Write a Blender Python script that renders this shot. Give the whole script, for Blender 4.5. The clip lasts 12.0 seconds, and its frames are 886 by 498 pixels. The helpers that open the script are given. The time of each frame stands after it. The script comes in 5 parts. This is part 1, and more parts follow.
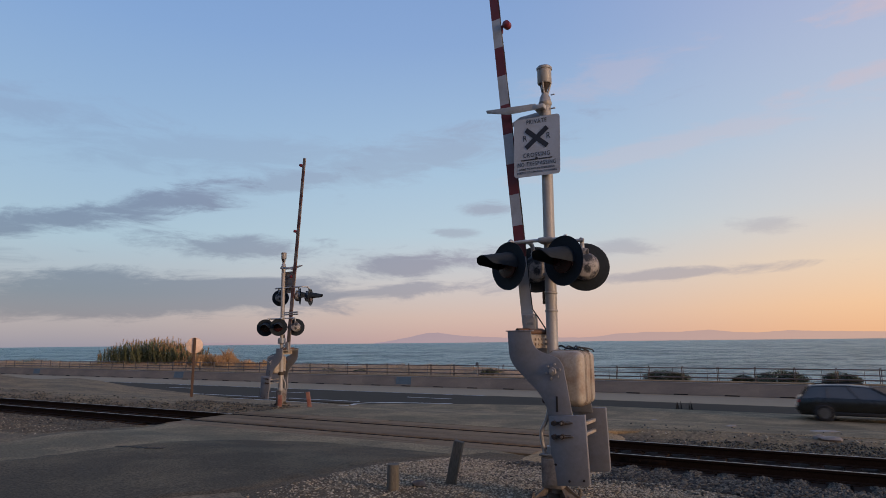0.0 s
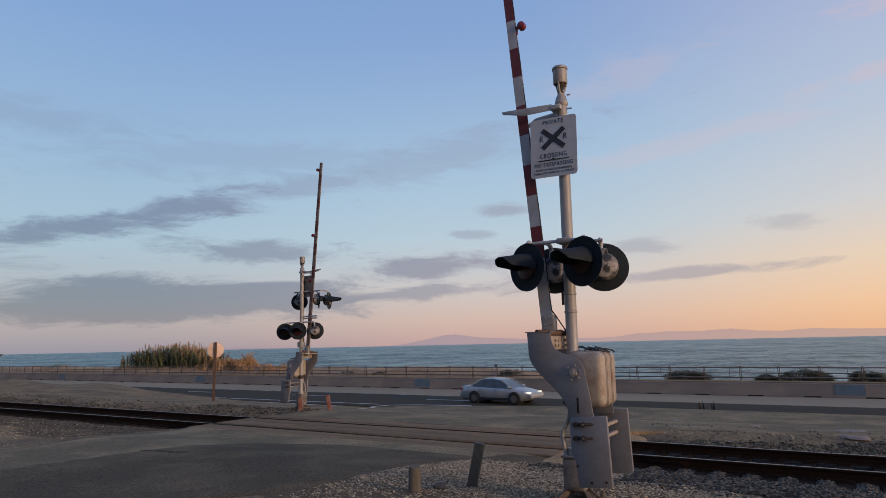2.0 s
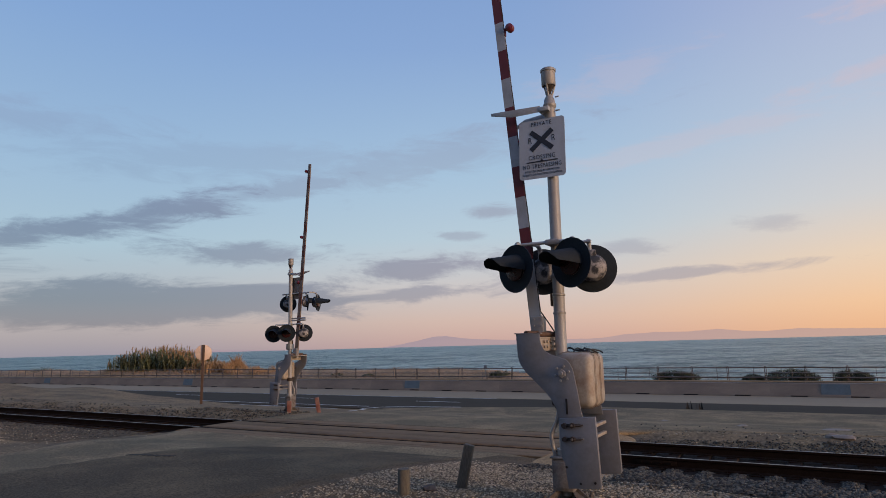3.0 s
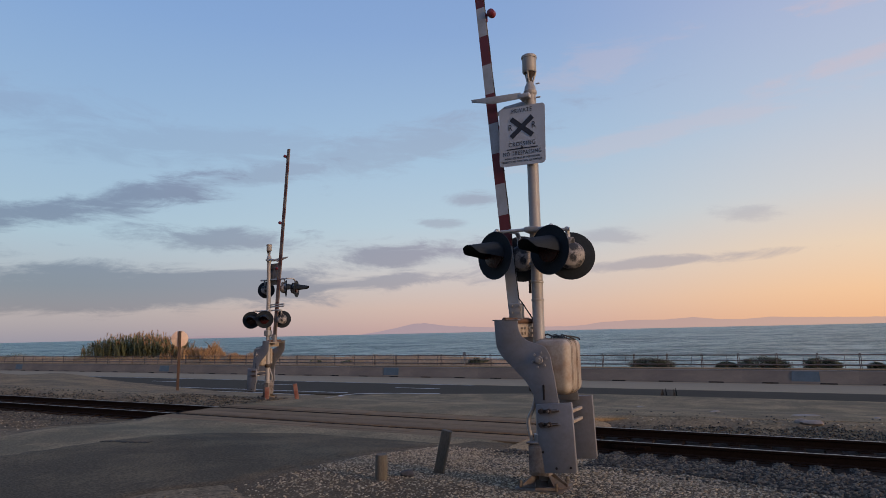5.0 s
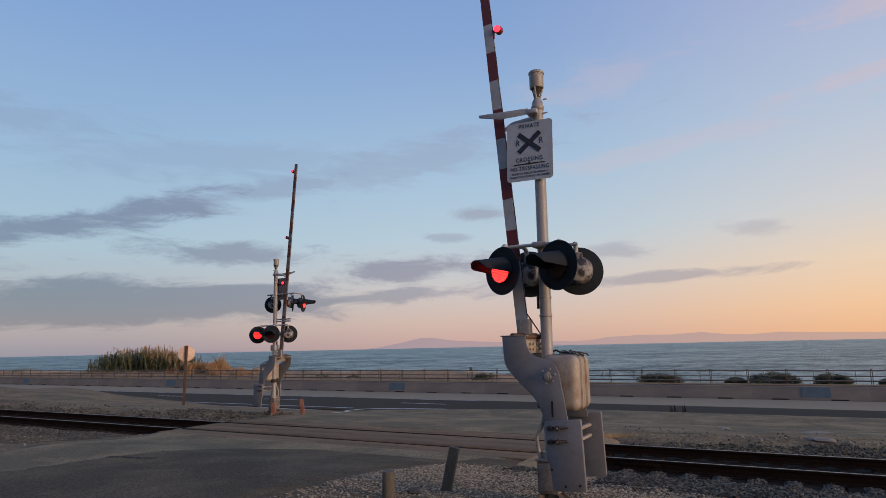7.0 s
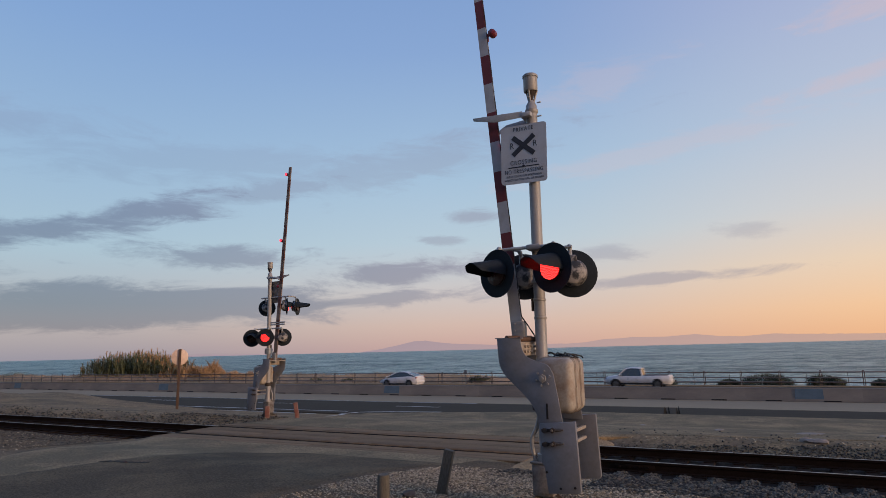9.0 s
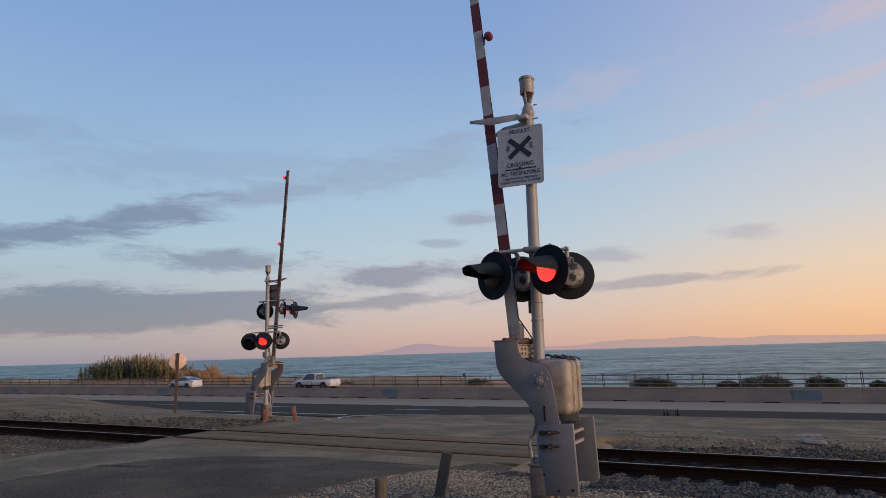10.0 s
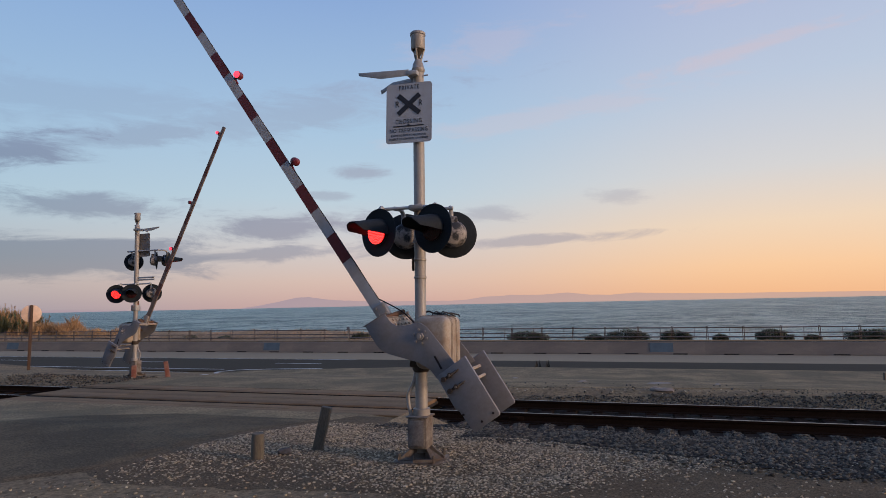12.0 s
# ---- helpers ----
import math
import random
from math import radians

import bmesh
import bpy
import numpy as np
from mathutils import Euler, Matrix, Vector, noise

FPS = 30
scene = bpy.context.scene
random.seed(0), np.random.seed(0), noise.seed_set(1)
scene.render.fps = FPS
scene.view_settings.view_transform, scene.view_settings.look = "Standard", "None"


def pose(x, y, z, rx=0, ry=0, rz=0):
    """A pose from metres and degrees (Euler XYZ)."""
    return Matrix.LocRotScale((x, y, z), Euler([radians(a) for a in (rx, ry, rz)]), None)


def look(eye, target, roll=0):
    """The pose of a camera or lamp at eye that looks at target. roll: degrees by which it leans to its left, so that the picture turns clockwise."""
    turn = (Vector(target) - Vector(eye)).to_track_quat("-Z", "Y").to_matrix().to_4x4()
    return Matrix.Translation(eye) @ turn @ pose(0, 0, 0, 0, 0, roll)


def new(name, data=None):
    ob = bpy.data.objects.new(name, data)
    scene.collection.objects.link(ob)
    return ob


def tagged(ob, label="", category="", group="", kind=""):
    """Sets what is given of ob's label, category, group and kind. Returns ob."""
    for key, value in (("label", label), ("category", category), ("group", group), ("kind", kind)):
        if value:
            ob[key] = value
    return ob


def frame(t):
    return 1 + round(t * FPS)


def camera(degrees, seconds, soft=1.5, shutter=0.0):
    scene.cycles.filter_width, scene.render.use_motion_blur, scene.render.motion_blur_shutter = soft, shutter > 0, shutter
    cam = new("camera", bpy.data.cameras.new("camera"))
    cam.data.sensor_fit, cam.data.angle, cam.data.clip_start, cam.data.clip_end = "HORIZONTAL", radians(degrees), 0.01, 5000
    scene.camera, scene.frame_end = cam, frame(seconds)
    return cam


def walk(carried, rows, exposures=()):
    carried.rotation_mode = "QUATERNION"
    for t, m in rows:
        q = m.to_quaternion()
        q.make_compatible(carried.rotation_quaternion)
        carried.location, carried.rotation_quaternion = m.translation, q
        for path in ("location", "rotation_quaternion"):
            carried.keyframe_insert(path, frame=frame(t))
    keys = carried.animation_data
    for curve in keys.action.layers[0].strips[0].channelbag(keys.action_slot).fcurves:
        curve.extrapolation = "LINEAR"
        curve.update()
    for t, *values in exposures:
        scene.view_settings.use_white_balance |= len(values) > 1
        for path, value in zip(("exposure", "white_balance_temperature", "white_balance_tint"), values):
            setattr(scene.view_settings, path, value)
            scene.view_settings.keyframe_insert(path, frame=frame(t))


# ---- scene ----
# ---- camera ----
cam = camera(71.78, 12.0, soft=0.62, shutter=0.15)
PATH = [
    (0.0, pose(0.000, -0.000, 2.064, 98.63, 0.61, 29.74)),
    (0.5, pose(-0.002, -0.003, 2.070, 98.54, 0.76, 29.61)),
    (1.0, pose(0.004, -0.008, 2.073, 98.81, 1.44, 30.17)),
    (1.5, pose(0.002, -0.016, 2.070, 99.01, 1.48, 31.36)),
    (2.0, pose(-0.007, -0.017, 2.069, 98.83, 1.21, 31.42)),
    (2.5, pose(-0.004, -0.016, 2.066, 98.34, 1.36, 30.81)),
    (3.0, pose(-0.004, -0.009, 2.070, 98.95, 1.47, 30.46)),
    (5.0, pose(-0.004, 0.013, 2.061, 97.72, 1.29, 28.55)),
    (5.5, pose(-0.018, 0.014, 2.060, 98.17, 1.25, 28.63)),
    (6.0, pose(-0.023, 0.008, 2.066, 98.33, 0.93, 28.65)),
    (6.5, pose(-0.024, 0.006, 2.071, 98.69, 0.93, 28.72)),
    (7.0, pose(-0.023, 0.012, 2.073, 99.08, 1.20, 29.12)),
    (9.0, pose(-0.022, 0.001, 2.071, 99.33, 1.39, 28.61)),
    (9.5, pose(-0.011, 0.009, 2.068, 99.13, 1.58, 27.75)),
    (10.0, pose(-0.006, 0.011, 2.067, 99.59, 1.61, 28.50)),
    (10.5, pose(-0.006, 0.017, 2.069, 100.05, 1.32, 28.92)),
    (10.8, look((0.009, 0.003, 2.079), (-0.945, 1.741, 2.341), -0.7)),
    (11.0, pose(-0.006, 0.010, 2.077, 99.22, 3.05, 27.74)),
    (11.3, look((0.026, -0.011, 2.061), (-0.691, 1.845, 2.255), -1.4)),
    (11.5, pose(0.033, 0.023, 2.081, 94.74, 1.42, 17.86)),
    (12.0, pose(0.026, 0.022, 2.093, 95.11, 1.16, 17.87)),
]
walk(cam, PATH, exposures=[(0.0, -0.03), (10.9, -0.04), (11.5, 0.02), (12.0, 0.03)])

# ---- helpers of this scene ----
def lin(r, g, b):
    """A colour given as 0..255 display values, as linear light."""
    return tuple(((c / 255 + 0.055) / 1.055) ** 2.4 if c > 10 else c / 255 / 12.92 for c in (r, g, b)) + (1.0,)


def material(name, base, rough=0.7, metal=0.0, fine=60.0, coarse=3.0, vary=0.25, bump=0.2, stain=None, stain_amount=0.4, stretch=(1, 1, 1), spec=0.5, per_object=0.0):
    """A surface with a grain and stains at two scales and a fine relief."""
    m = bpy.data.materials.new(name)
    m.use_nodes = True
    nt = m.node_tree
    bsdf = nt.nodes["Principled BSDF"]
    link = nt.links.new
    tc = nt.nodes.new("ShaderNodeTexCoord")
    mp = nt.nodes.new("ShaderNodeMapping")
    mp.inputs["Scale"].default_value = stretch
    link(tc.outputs["Object"], mp.inputs["Vector"])
    n1, n2 = nt.nodes.new("ShaderNodeTexNoise"), nt.nodes.new("ShaderNodeTexNoise")
    n1.inputs["Scale"].default_value, n1.inputs["Detail"].default_value = fine, 8
    n1.inputs["Roughness"].default_value = 0.75
    n2.inputs["Scale"].default_value, n2.inputs["Detail"].default_value = coarse, 6
    n2.inputs["Roughness"].default_value = 0.62
    link(mp.outputs[0], n1.inputs["Vector"]), link(mp.outputs[0], n2.inputs["Vector"])
    r1, r2 = nt.nodes.new("ShaderNodeMapRange"), nt.nodes.new("ShaderNodeMapRange")
    for r, lo, hi in ((r1, 0.36, 0.64), (r2, 0.42, 0.66)):
        r.inputs["From Min"].default_value, r.inputs["From Max"].default_value = lo, hi
    r1.inputs["To Min"].default_value, r1.inputs["To Max"].default_value = 1 - vary, 1 + vary
    r2.inputs["To Min"].default_value, r2.inputs["To Max"].default_value = 0, stain_amount
    link(n1.outputs["Fac"], r1.inputs["Value"]), link(n2.outputs["Fac"], r2.inputs["Value"])
    mix = nt.nodes.new("ShaderNodeMix")
    mix.data_type = "RGBA"
    mix.inputs["A"].default_value = (*base[:3], 1)
    mix.inputs["B"].default_value = (*(stain or [c * 0.55 for c in base[:3]])[:3], 1)
    link(r2.outputs[0], mix.inputs["Factor"])
    mul = nt.nodes.new("ShaderNodeVectorMath")
    mul.operation = "SCALE"
    link(mix.outputs["Result"], mul.inputs[0])
    if per_object:
        info = nt.nodes.new("ShaderNodeObjectInfo")
        ro = nt.nodes.new("ShaderNodeMapRange")
        ro.inputs["To Min"].default_value, ro.inputs["To Max"].default_value = 1 - per_object, 1 + per_object
        link(info.outputs["Random"], ro.inputs["Value"])
        pm = nt.nodes.new("ShaderNodeMath")
        pm.operation = "MULTIPLY"
        link(ro.outputs[0], pm.inputs[0]), link(r1.outputs[0], pm.inputs[1])
        link(pm.outputs[0], mul.inputs["Scale"])
    else:
        link(r1.outputs[0], mul.inputs["Scale"])
    link(mul.outputs[0], bsdf.inputs["Base Color"])
    rr = nt.nodes.new("ShaderNodeMapRange")
    rr.inputs["To Min"].default_value, rr.inputs["To Max"].default_value = max(rough - 0.12, 0.02), min(rough + 0.12, 1)
    link(n2.outputs["Fac"], rr.inputs["Value"]), link(rr.outputs[0], bsdf.inputs["Roughness"])
    bsdf.inputs["Metallic"].default_value = metal
    bsdf.inputs["Specular IOR Level"].default_value = spec
    if bump:
        b = nt.nodes.new("ShaderNodeBump")
        b.inputs["Strength"].default_value, b.inputs["Distance"].default_value = bump, 0.01
        link(n1.outputs["Fac"], b.inputs["Height"]), link(b.outputs[0], bsdf.inputs["Normal"])
    return m


def stones_material(name, base, dark, rough=0.85):
    """Many small stones, each of its own shade."""
    m = material(name, base, rough, fine=90, coarse=1.2, vary=0.15, bump=0.3)
    nt = m.node_tree
    geo = nt.nodes.new("ShaderNodeNewGeometry")
    ramp = nt.nodes.new("ShaderNodeValToRGB")
    ramp.color_ramp.elements[0].color = (*dark[:3], 1)
    ramp.color_ramp.elements[1].color = (*base[:3], 1)
    mid = ramp.color_ramp.elements.new(0.55)
    mid.color = tuple((a + b) / 2 * k for a, b, k in zip(base[:3], dark[:3], (1.04, 1.0, 0.95))) + (1,)
    nt.links.new(geo.outputs["Random Per Island"], ramp.inputs["Fac"])
    mixn = [n for n in nt.nodes if n.type == "MIX"][0]
    nt.links.new(ramp.outputs["Color"], mixn.inputs["A"])
    return m


def glow(name, colour, strength):
    m = bpy.data.materials.new(name)
    m.use_nodes = True
    b = m.node_tree.nodes["Principled BSDF"]
    b.inputs["Base Color"].default_value = (*colour[:3], 1)
    b.inputs["Emission Color"].default_value = (*colour[:3], 1)
    b.inputs["Emission Strength"].default_value = strength
    return m


def finish(name, bm, mat, smooth=40):
    me = bpy.data.meshes.new(name)
    bmesh.ops.recalc_face_normals(bm, faces=bm.faces)
    bm.to_mesh(me)
    bm.free()
    for x in (mat if isinstance(mat, (list, tuple)) else [mat]):
        me.materials.append(x)
    if smooth:
        me.shade_smooth()
        me.set_sharp_from_angle(angle=radians(smooth))
    return me


def part(name, bm, mat, parent, label="", smooth=40):
    """One bmesh as one mesh object under a thing or a part."""
    ob = new(name, finish(name, bm, mat, smooth))
    ob.parent = parent
    return tagged(ob, label)


def thing(name, m, label, category, group="", kind=""):
    ob = new(name)
    ob.matrix_basis = m
    return tagged(ob, label, category, group, kind)


def sheet(name, bm, mat, label, category, kind="structure", smooth=40):
    return tagged(new(name, finish(name, bm, mat, smooth)), label, category, "", kind)


def box(bm, c, s, bevel=0.0, m=None, seg=2):
    r = bmesh.ops.create_cube(bm, size=1, matrix=(m or Matrix()) @ Matrix.Translation(c) @ Matrix.Diagonal((*s, 1)))
    if bevel:
        edges = list({e for v in r["verts"] for e in v.link_edges})
        bmesh.ops.bevel(bm, geom=edges, offset=bevel, segments=seg, affect="EDGES", profile=0.5)
    return bm


def tube(bm, a, b, r0, r1=None, seg=20, caps=True):
    a, b = Vector(a), Vector(b)
    d = b - a
    m = Matrix.Translation((a + b) / 2) @ d.to_track_quat("Z", "Y").to_matrix().to_4x4()
    bmesh.ops.create_cone(bm, cap_ends=caps, segments=seg, radius1=r0, radius2=r0 if r1 is None else r1, depth=d.length, matrix=m)
    return bm


def lathe(bm, profile, seg=24, m=None):
    """Turns a profile of (radius, height) about the z axis."""
    m = m or Matrix()
    rings = []
    for r, z in profile:
        rings.append([bm.verts.new(m @ Vector((r * math.cos(2 * math.pi * k / seg), r * math.sin(2 * math.pi * k / seg), z))) for k in range(seg)])
    for a, b in zip(rings, rings[1:]):
        for k in range(seg):
            bm.faces.new((a[k], a[(k + 1) % seg], b[(k + 1) % seg], b[k]))
    bm.faces.new(rings[0]), bm.faces.new(list(reversed(rings[-1])))
    return bm


def slab(bm, outline, y0, y1, bevel=0.0):
    """An outline of (x, z) given a thickness from y0 to y1."""
    f = bm.faces.new([bm.verts.new((x, y0, z)) for x, z in outline])
    r = bmesh.ops.extrude_face_region(bm, geom=[f])
    vs = [v for v in r["geom"] if isinstance(v, bmesh.types.BMVert)]
    bmesh.ops.translate(bm, verts=vs, vec=(0, y1 - y0, 0))
    if bevel:
        es = [e for e in bm.edges if len(e.link_faces) == 2 and e.calc_face_angle(0) > 0.8]
        bmesh.ops.bevel(bm, geom=es, offset=bevel, segments=2, affect="EDGES", profile=0.5)
    return bm


def rounded(w, h, r, n=5, cx=0.0, cz=0.0):
    """The outline of a rounded rectangle."""
    out = []
    for sx, sz, a0 in ((1, 1, 0), (-1, 1, 90), (-1, -1, 180), (1, -1, 270)):
        for k in range(n + 1):
            a = radians(a0 + 90 * k / n)
            out.append((cx + sx * (w / 2 - r) + r * math.cos(a), cz + sz * (h / 2 - r) + r * math.sin(a)))
    return out


def pipe(bm, pts, r, seg=8):
    for a, b in zip(pts, pts[1:]):
        tube(bm, a, b, r, seg=seg)
    for p in pts[1:-1]:
        bmesh.ops.create_icosphere(bm, subdivisions=1, radius=r * 1.02, matrix=Matrix.Translation(p))
    return bm


def curve_pts(pts, n=5):
    """A soft line through points."""
    out = []
    p = [Vector(q) for q in pts]
    p = [p[0] * 2 - p[1]] + p + [p[-1] * 2 - p[-2]]
    for i in range(1, len(p) - 2):
        for k in range(n):
            t = k / n
            a, b, c, d = p[i - 1], p[i], p[i + 1], p[i + 2]
            out.append(0.5 * (2 * b + (c - a) * t + (2 * a - 5 * b + 4 * c - d) * t * t + (3 * b - a - 3 * c + d) * t ** 3))
    return out + [p[-2]]


def ramp_at(points, v):
    if v <= points[0][0]:
        return points[0][1]
    for (a, p), (b, q) in zip(points, points[1:]):
        if v <= b:
            return p + (q - p) * (v - a) / (b - a)
    return points[-1][1]

# ---- world, sun ----
SUN_DIR = Vector((0.93, -0.16, 0.12)).normalized()


def make_world():
    w = bpy.data.worlds.new("sky")
    w.use_nodes = True
    scene.world = w
    nt = w.node_tree
    N, link = nt.nodes.new, nt.links.new
    bg = nt.nodes["Background"]

    def math_node(op, a, b=None, clamp=False):
        n = N("ShaderNodeMath")
        n.operation, n.use_clamp = op, clamp
        for k, v in enumerate((a, b)):
            if v is None:
                continue
            if isinstance(v, (int, float)):
                n.inputs[k].default_value = v
            else:
                link(v, n.inputs[k])
        return n.outputs[0]

    def ramp(fac, stops):
        n = N("ShaderNodeValToRGB")
        e = n.color_ramp.elements
        e[0].position, e[0].color = stops[0]
        e[1].position, e[1].color = stops[-1]
        for p, c in stops[1:-1]:
            x = e.new(p)
            x.color = c
        link(fac, n.inputs["Fac"])
        return n.outputs["Color"]

    def blend(fac, a, b):
        n = N("ShaderNodeMix")
        n.data_type = "RGBA"
        for key, v in (("Factor", fac), ("A", a), ("B", b)):
            if isinstance(v, (float, int, tuple)):
                n.inputs[key].default_value = v
            else:
                link(v, n.inputs[key])
        return n.outputs["Result"]

    tc, sep = N("ShaderNodeTexCoord"), N("ShaderNodeSeparateXYZ")
    link(tc.outputs["Generated"], sep.inputs[0])
    X, Y, Z = sep.outputs
    az = math_node("MULTIPLY", math_node("ARCTAN2", math_node("MULTIPLY", X, -1.0), Y), 180 / math.pi)  # degrees to the left of the sea's normal
    el = math_node("MULTIPLY", math_node("ARCSINE", Z), 180 / math.pi)
    up = math_node("DIVIDE", el, 45.0, True)
    away = ramp(up, [(0.0, lin(152, 150, 168)), (0.05, lin(168, 160, 172)), (0.11, lin(168, 172, 186)), (0.2, lin(166, 190, 208)), (0.35, lin(154, 184, 214)), (0.6, lin(132, 166, 214)), (1.0, lin(104, 140, 200))])
    mid = ramp(up, [(0.0, lin(206, 168, 164)), (0.05, lin(212, 182, 176)), (0.12, lin(206, 196, 198)), (0.22, lin(186, 204, 218)), (0.36, lin(168, 196, 222)), (0.6, lin(140, 170, 216)), (1.0, lin(110, 145, 205))])
    near = ramp(up, [(0.0, lin(246, 186, 142)), (0.06, lin(250, 200, 158)), (0.14, lin(242, 212, 184)), (0.24, lin(216, 212, 212)), (0.4, lin(190, 202, 222)), (0.65, lin(172, 182, 218)), (1.0, lin(120, 148, 205))])
    k1 = N("ShaderNodeMapRange")
    k1.interpolation_type = "SMOOTHSTEP"
    link(az, k1.inputs["Value"])
    k1.inputs["From Min"].default_value, k1.inputs["From Max"].default_value = 64, 22
    k2 = N("ShaderNodeMapRange")
    k2.interpolation_type = "SMOOTHSTEP"
    link(az, k2.inputs["Value"])
    k2.inputs["From Min"].default_value, k2.inputs["From Max"].default_value = 26, -12
    sky = blend(k2.outputs[0], blend(k1.outputs[0], away, mid), near)

    # clouds: soft banks, broken up by noise drawn out along the horizon
    comb = N("ShaderNodeCombineXYZ")
    link(math_node("MULTIPLY", az, 0.068), comb.inputs[0])
    link(math_node("MULTIPLY", el, 0.26), comb.inputs[1])
    n1 = N("ShaderNodeTexNoise")
    n1.inputs["Scale"].default_value, n1.inputs["Detail"].default_value, n1.inputs["Roughness"].default_value = 2.1, 12, 0.67
    n1.inputs["Distortion"].default_value = 0.5
    link(comb.outputs[0], n1.inputs["Vector"])
    puffs = math_node("SUBTRACT", n1.outputs["Fac"], 0.5)

    def bank(a, e, wa, we, tilt, amount, solid=1.15):
        da = math_node("DIVIDE", math_node("SUBTRACT", az, a), wa)
        de = math_node("DIVIDE", math_node("SUBTRACT", math_node("SUBTRACT", el, e), math_node("MULTIPLY", math_node("SUBTRACT", az, a), tilt)), we)
        d = math_node("SQRT", math_node("ADD", math_node("MULTIPLY", da, da), math_node("MULTIPLY", de, de)))
        f = math_node("SUBTRACT", 1.0, d)
        f = math_node("ADD", math_node("MULTIPLY", f, solid), math_node("MULTIPLY", puffs, 3.5))
        n = N("ShaderNodeMapRange")
        n.interpolation_type = "SMOOTHSTEP"
        link(f, n.inputs["Value"])
        n.inputs["From Min"].default_value, n.inputs["From Max"].default_value = -0.08, 0.85
        n.inputs["To Max"].default_value = amount
        return n.outputs[0]

    def total(items):
        out = items[0]
        for x in items[1:]:
            out = math_node("MAXIMUM", out, x)
        return out

    grey = total([bank(54, 4.2, 21, 2.3, -0.02, 0.92, 1.9), bank(36, 4.6, 19, 0.9, -0.05, 0.75), bank(33.5, 7.2, 10, 1.7, -0.05, 0.85), bank(58, 11.2, 15, 1.6, -0.27, 0.88),
                  bank(45, 14.4, 12, 1.3, -0.18, 0.45), bank(49, 8.6, 8.5, 1.4, 0.02, 0.75), bank(25, 12.2, 3.6, 0.8, 0, 0.55), bank(70, 18, 16, 1.8, -0.06, 0.4),
                  bank(8, 5.7, 11, 0.6, -0.03, 0.55), bank(13, 8.2, 4, 0.9, 0, 0.4), bank(33, 17.0, 20, 2.4, -0.16, 0.32), bank(50, 16.6, 18, 2.0, -0.05, 0.25),
                  bank(28.5, 10.1, 2.6, 0.6, 0, 0.45), bank(1, 9.5, 4, 0.9, 0, 0.3), bank(90, 8, 24, 5, 0, 0.7), bank(-60, 12, 30, 4, 0, 0.3)])
    pink = total([bank(-8, 20.2, 9, 0.8, -0.11, 0.34), bank(13, 23.5, 8, 2.0, -0.1, 0.2), bank(8, 17, 16, 1.3, -0.12, 0.22), bank(-14, 26, 10, 2.0, -0.1, 0.4)])
    shade = ramp(math_node("DIVIDE", el, 20.0, True), [(0.0, lin(134, 124, 144)), (0.22, lin(104, 116, 144)), (0.6, lin(108, 122, 154)), (1.0, lin(140, 156, 190))])
    warm = blend(k1.outputs[0], shade, lin(144, 138, 160))
    sky = blend(grey, sky, warm)
    sky = blend(pink, sky, lin(224, 192, 192))

    # the clear air's own scattering
    nish = N("ShaderNodeTexSky")
    nish.sky_type, nish.sun_disc = "NISHITA", False
    nish.sun_elevation, nish.sun_rotation = math.asin(SUN_DIR.z), math.atan2(SUN_DIR.x, SUN_DIR.y)
    add = N("ShaderNodeMix")
    add.data_type, add.blend_type = "RGBA", "ADD"
    add.inputs["Factor"].default_value = 0.028
    link(sky, add.inputs["A"]), link(nish.outputs[0], add.inputs["B"])
    link(add.outputs["Result"], bg.inputs["Color"])
    bg.inputs["Strength"].default_value = 0.90


make_world()
sun = new("sun", bpy.data.lights.new("sun", "SUN"))
sun.data.energy, sun.data.angle, sun.data.color = 1.9, radians(9), (1.0, 0.67, 0.44)
sun.matrix_basis = look(SUN_DIR * 100, (0, 0, 0))

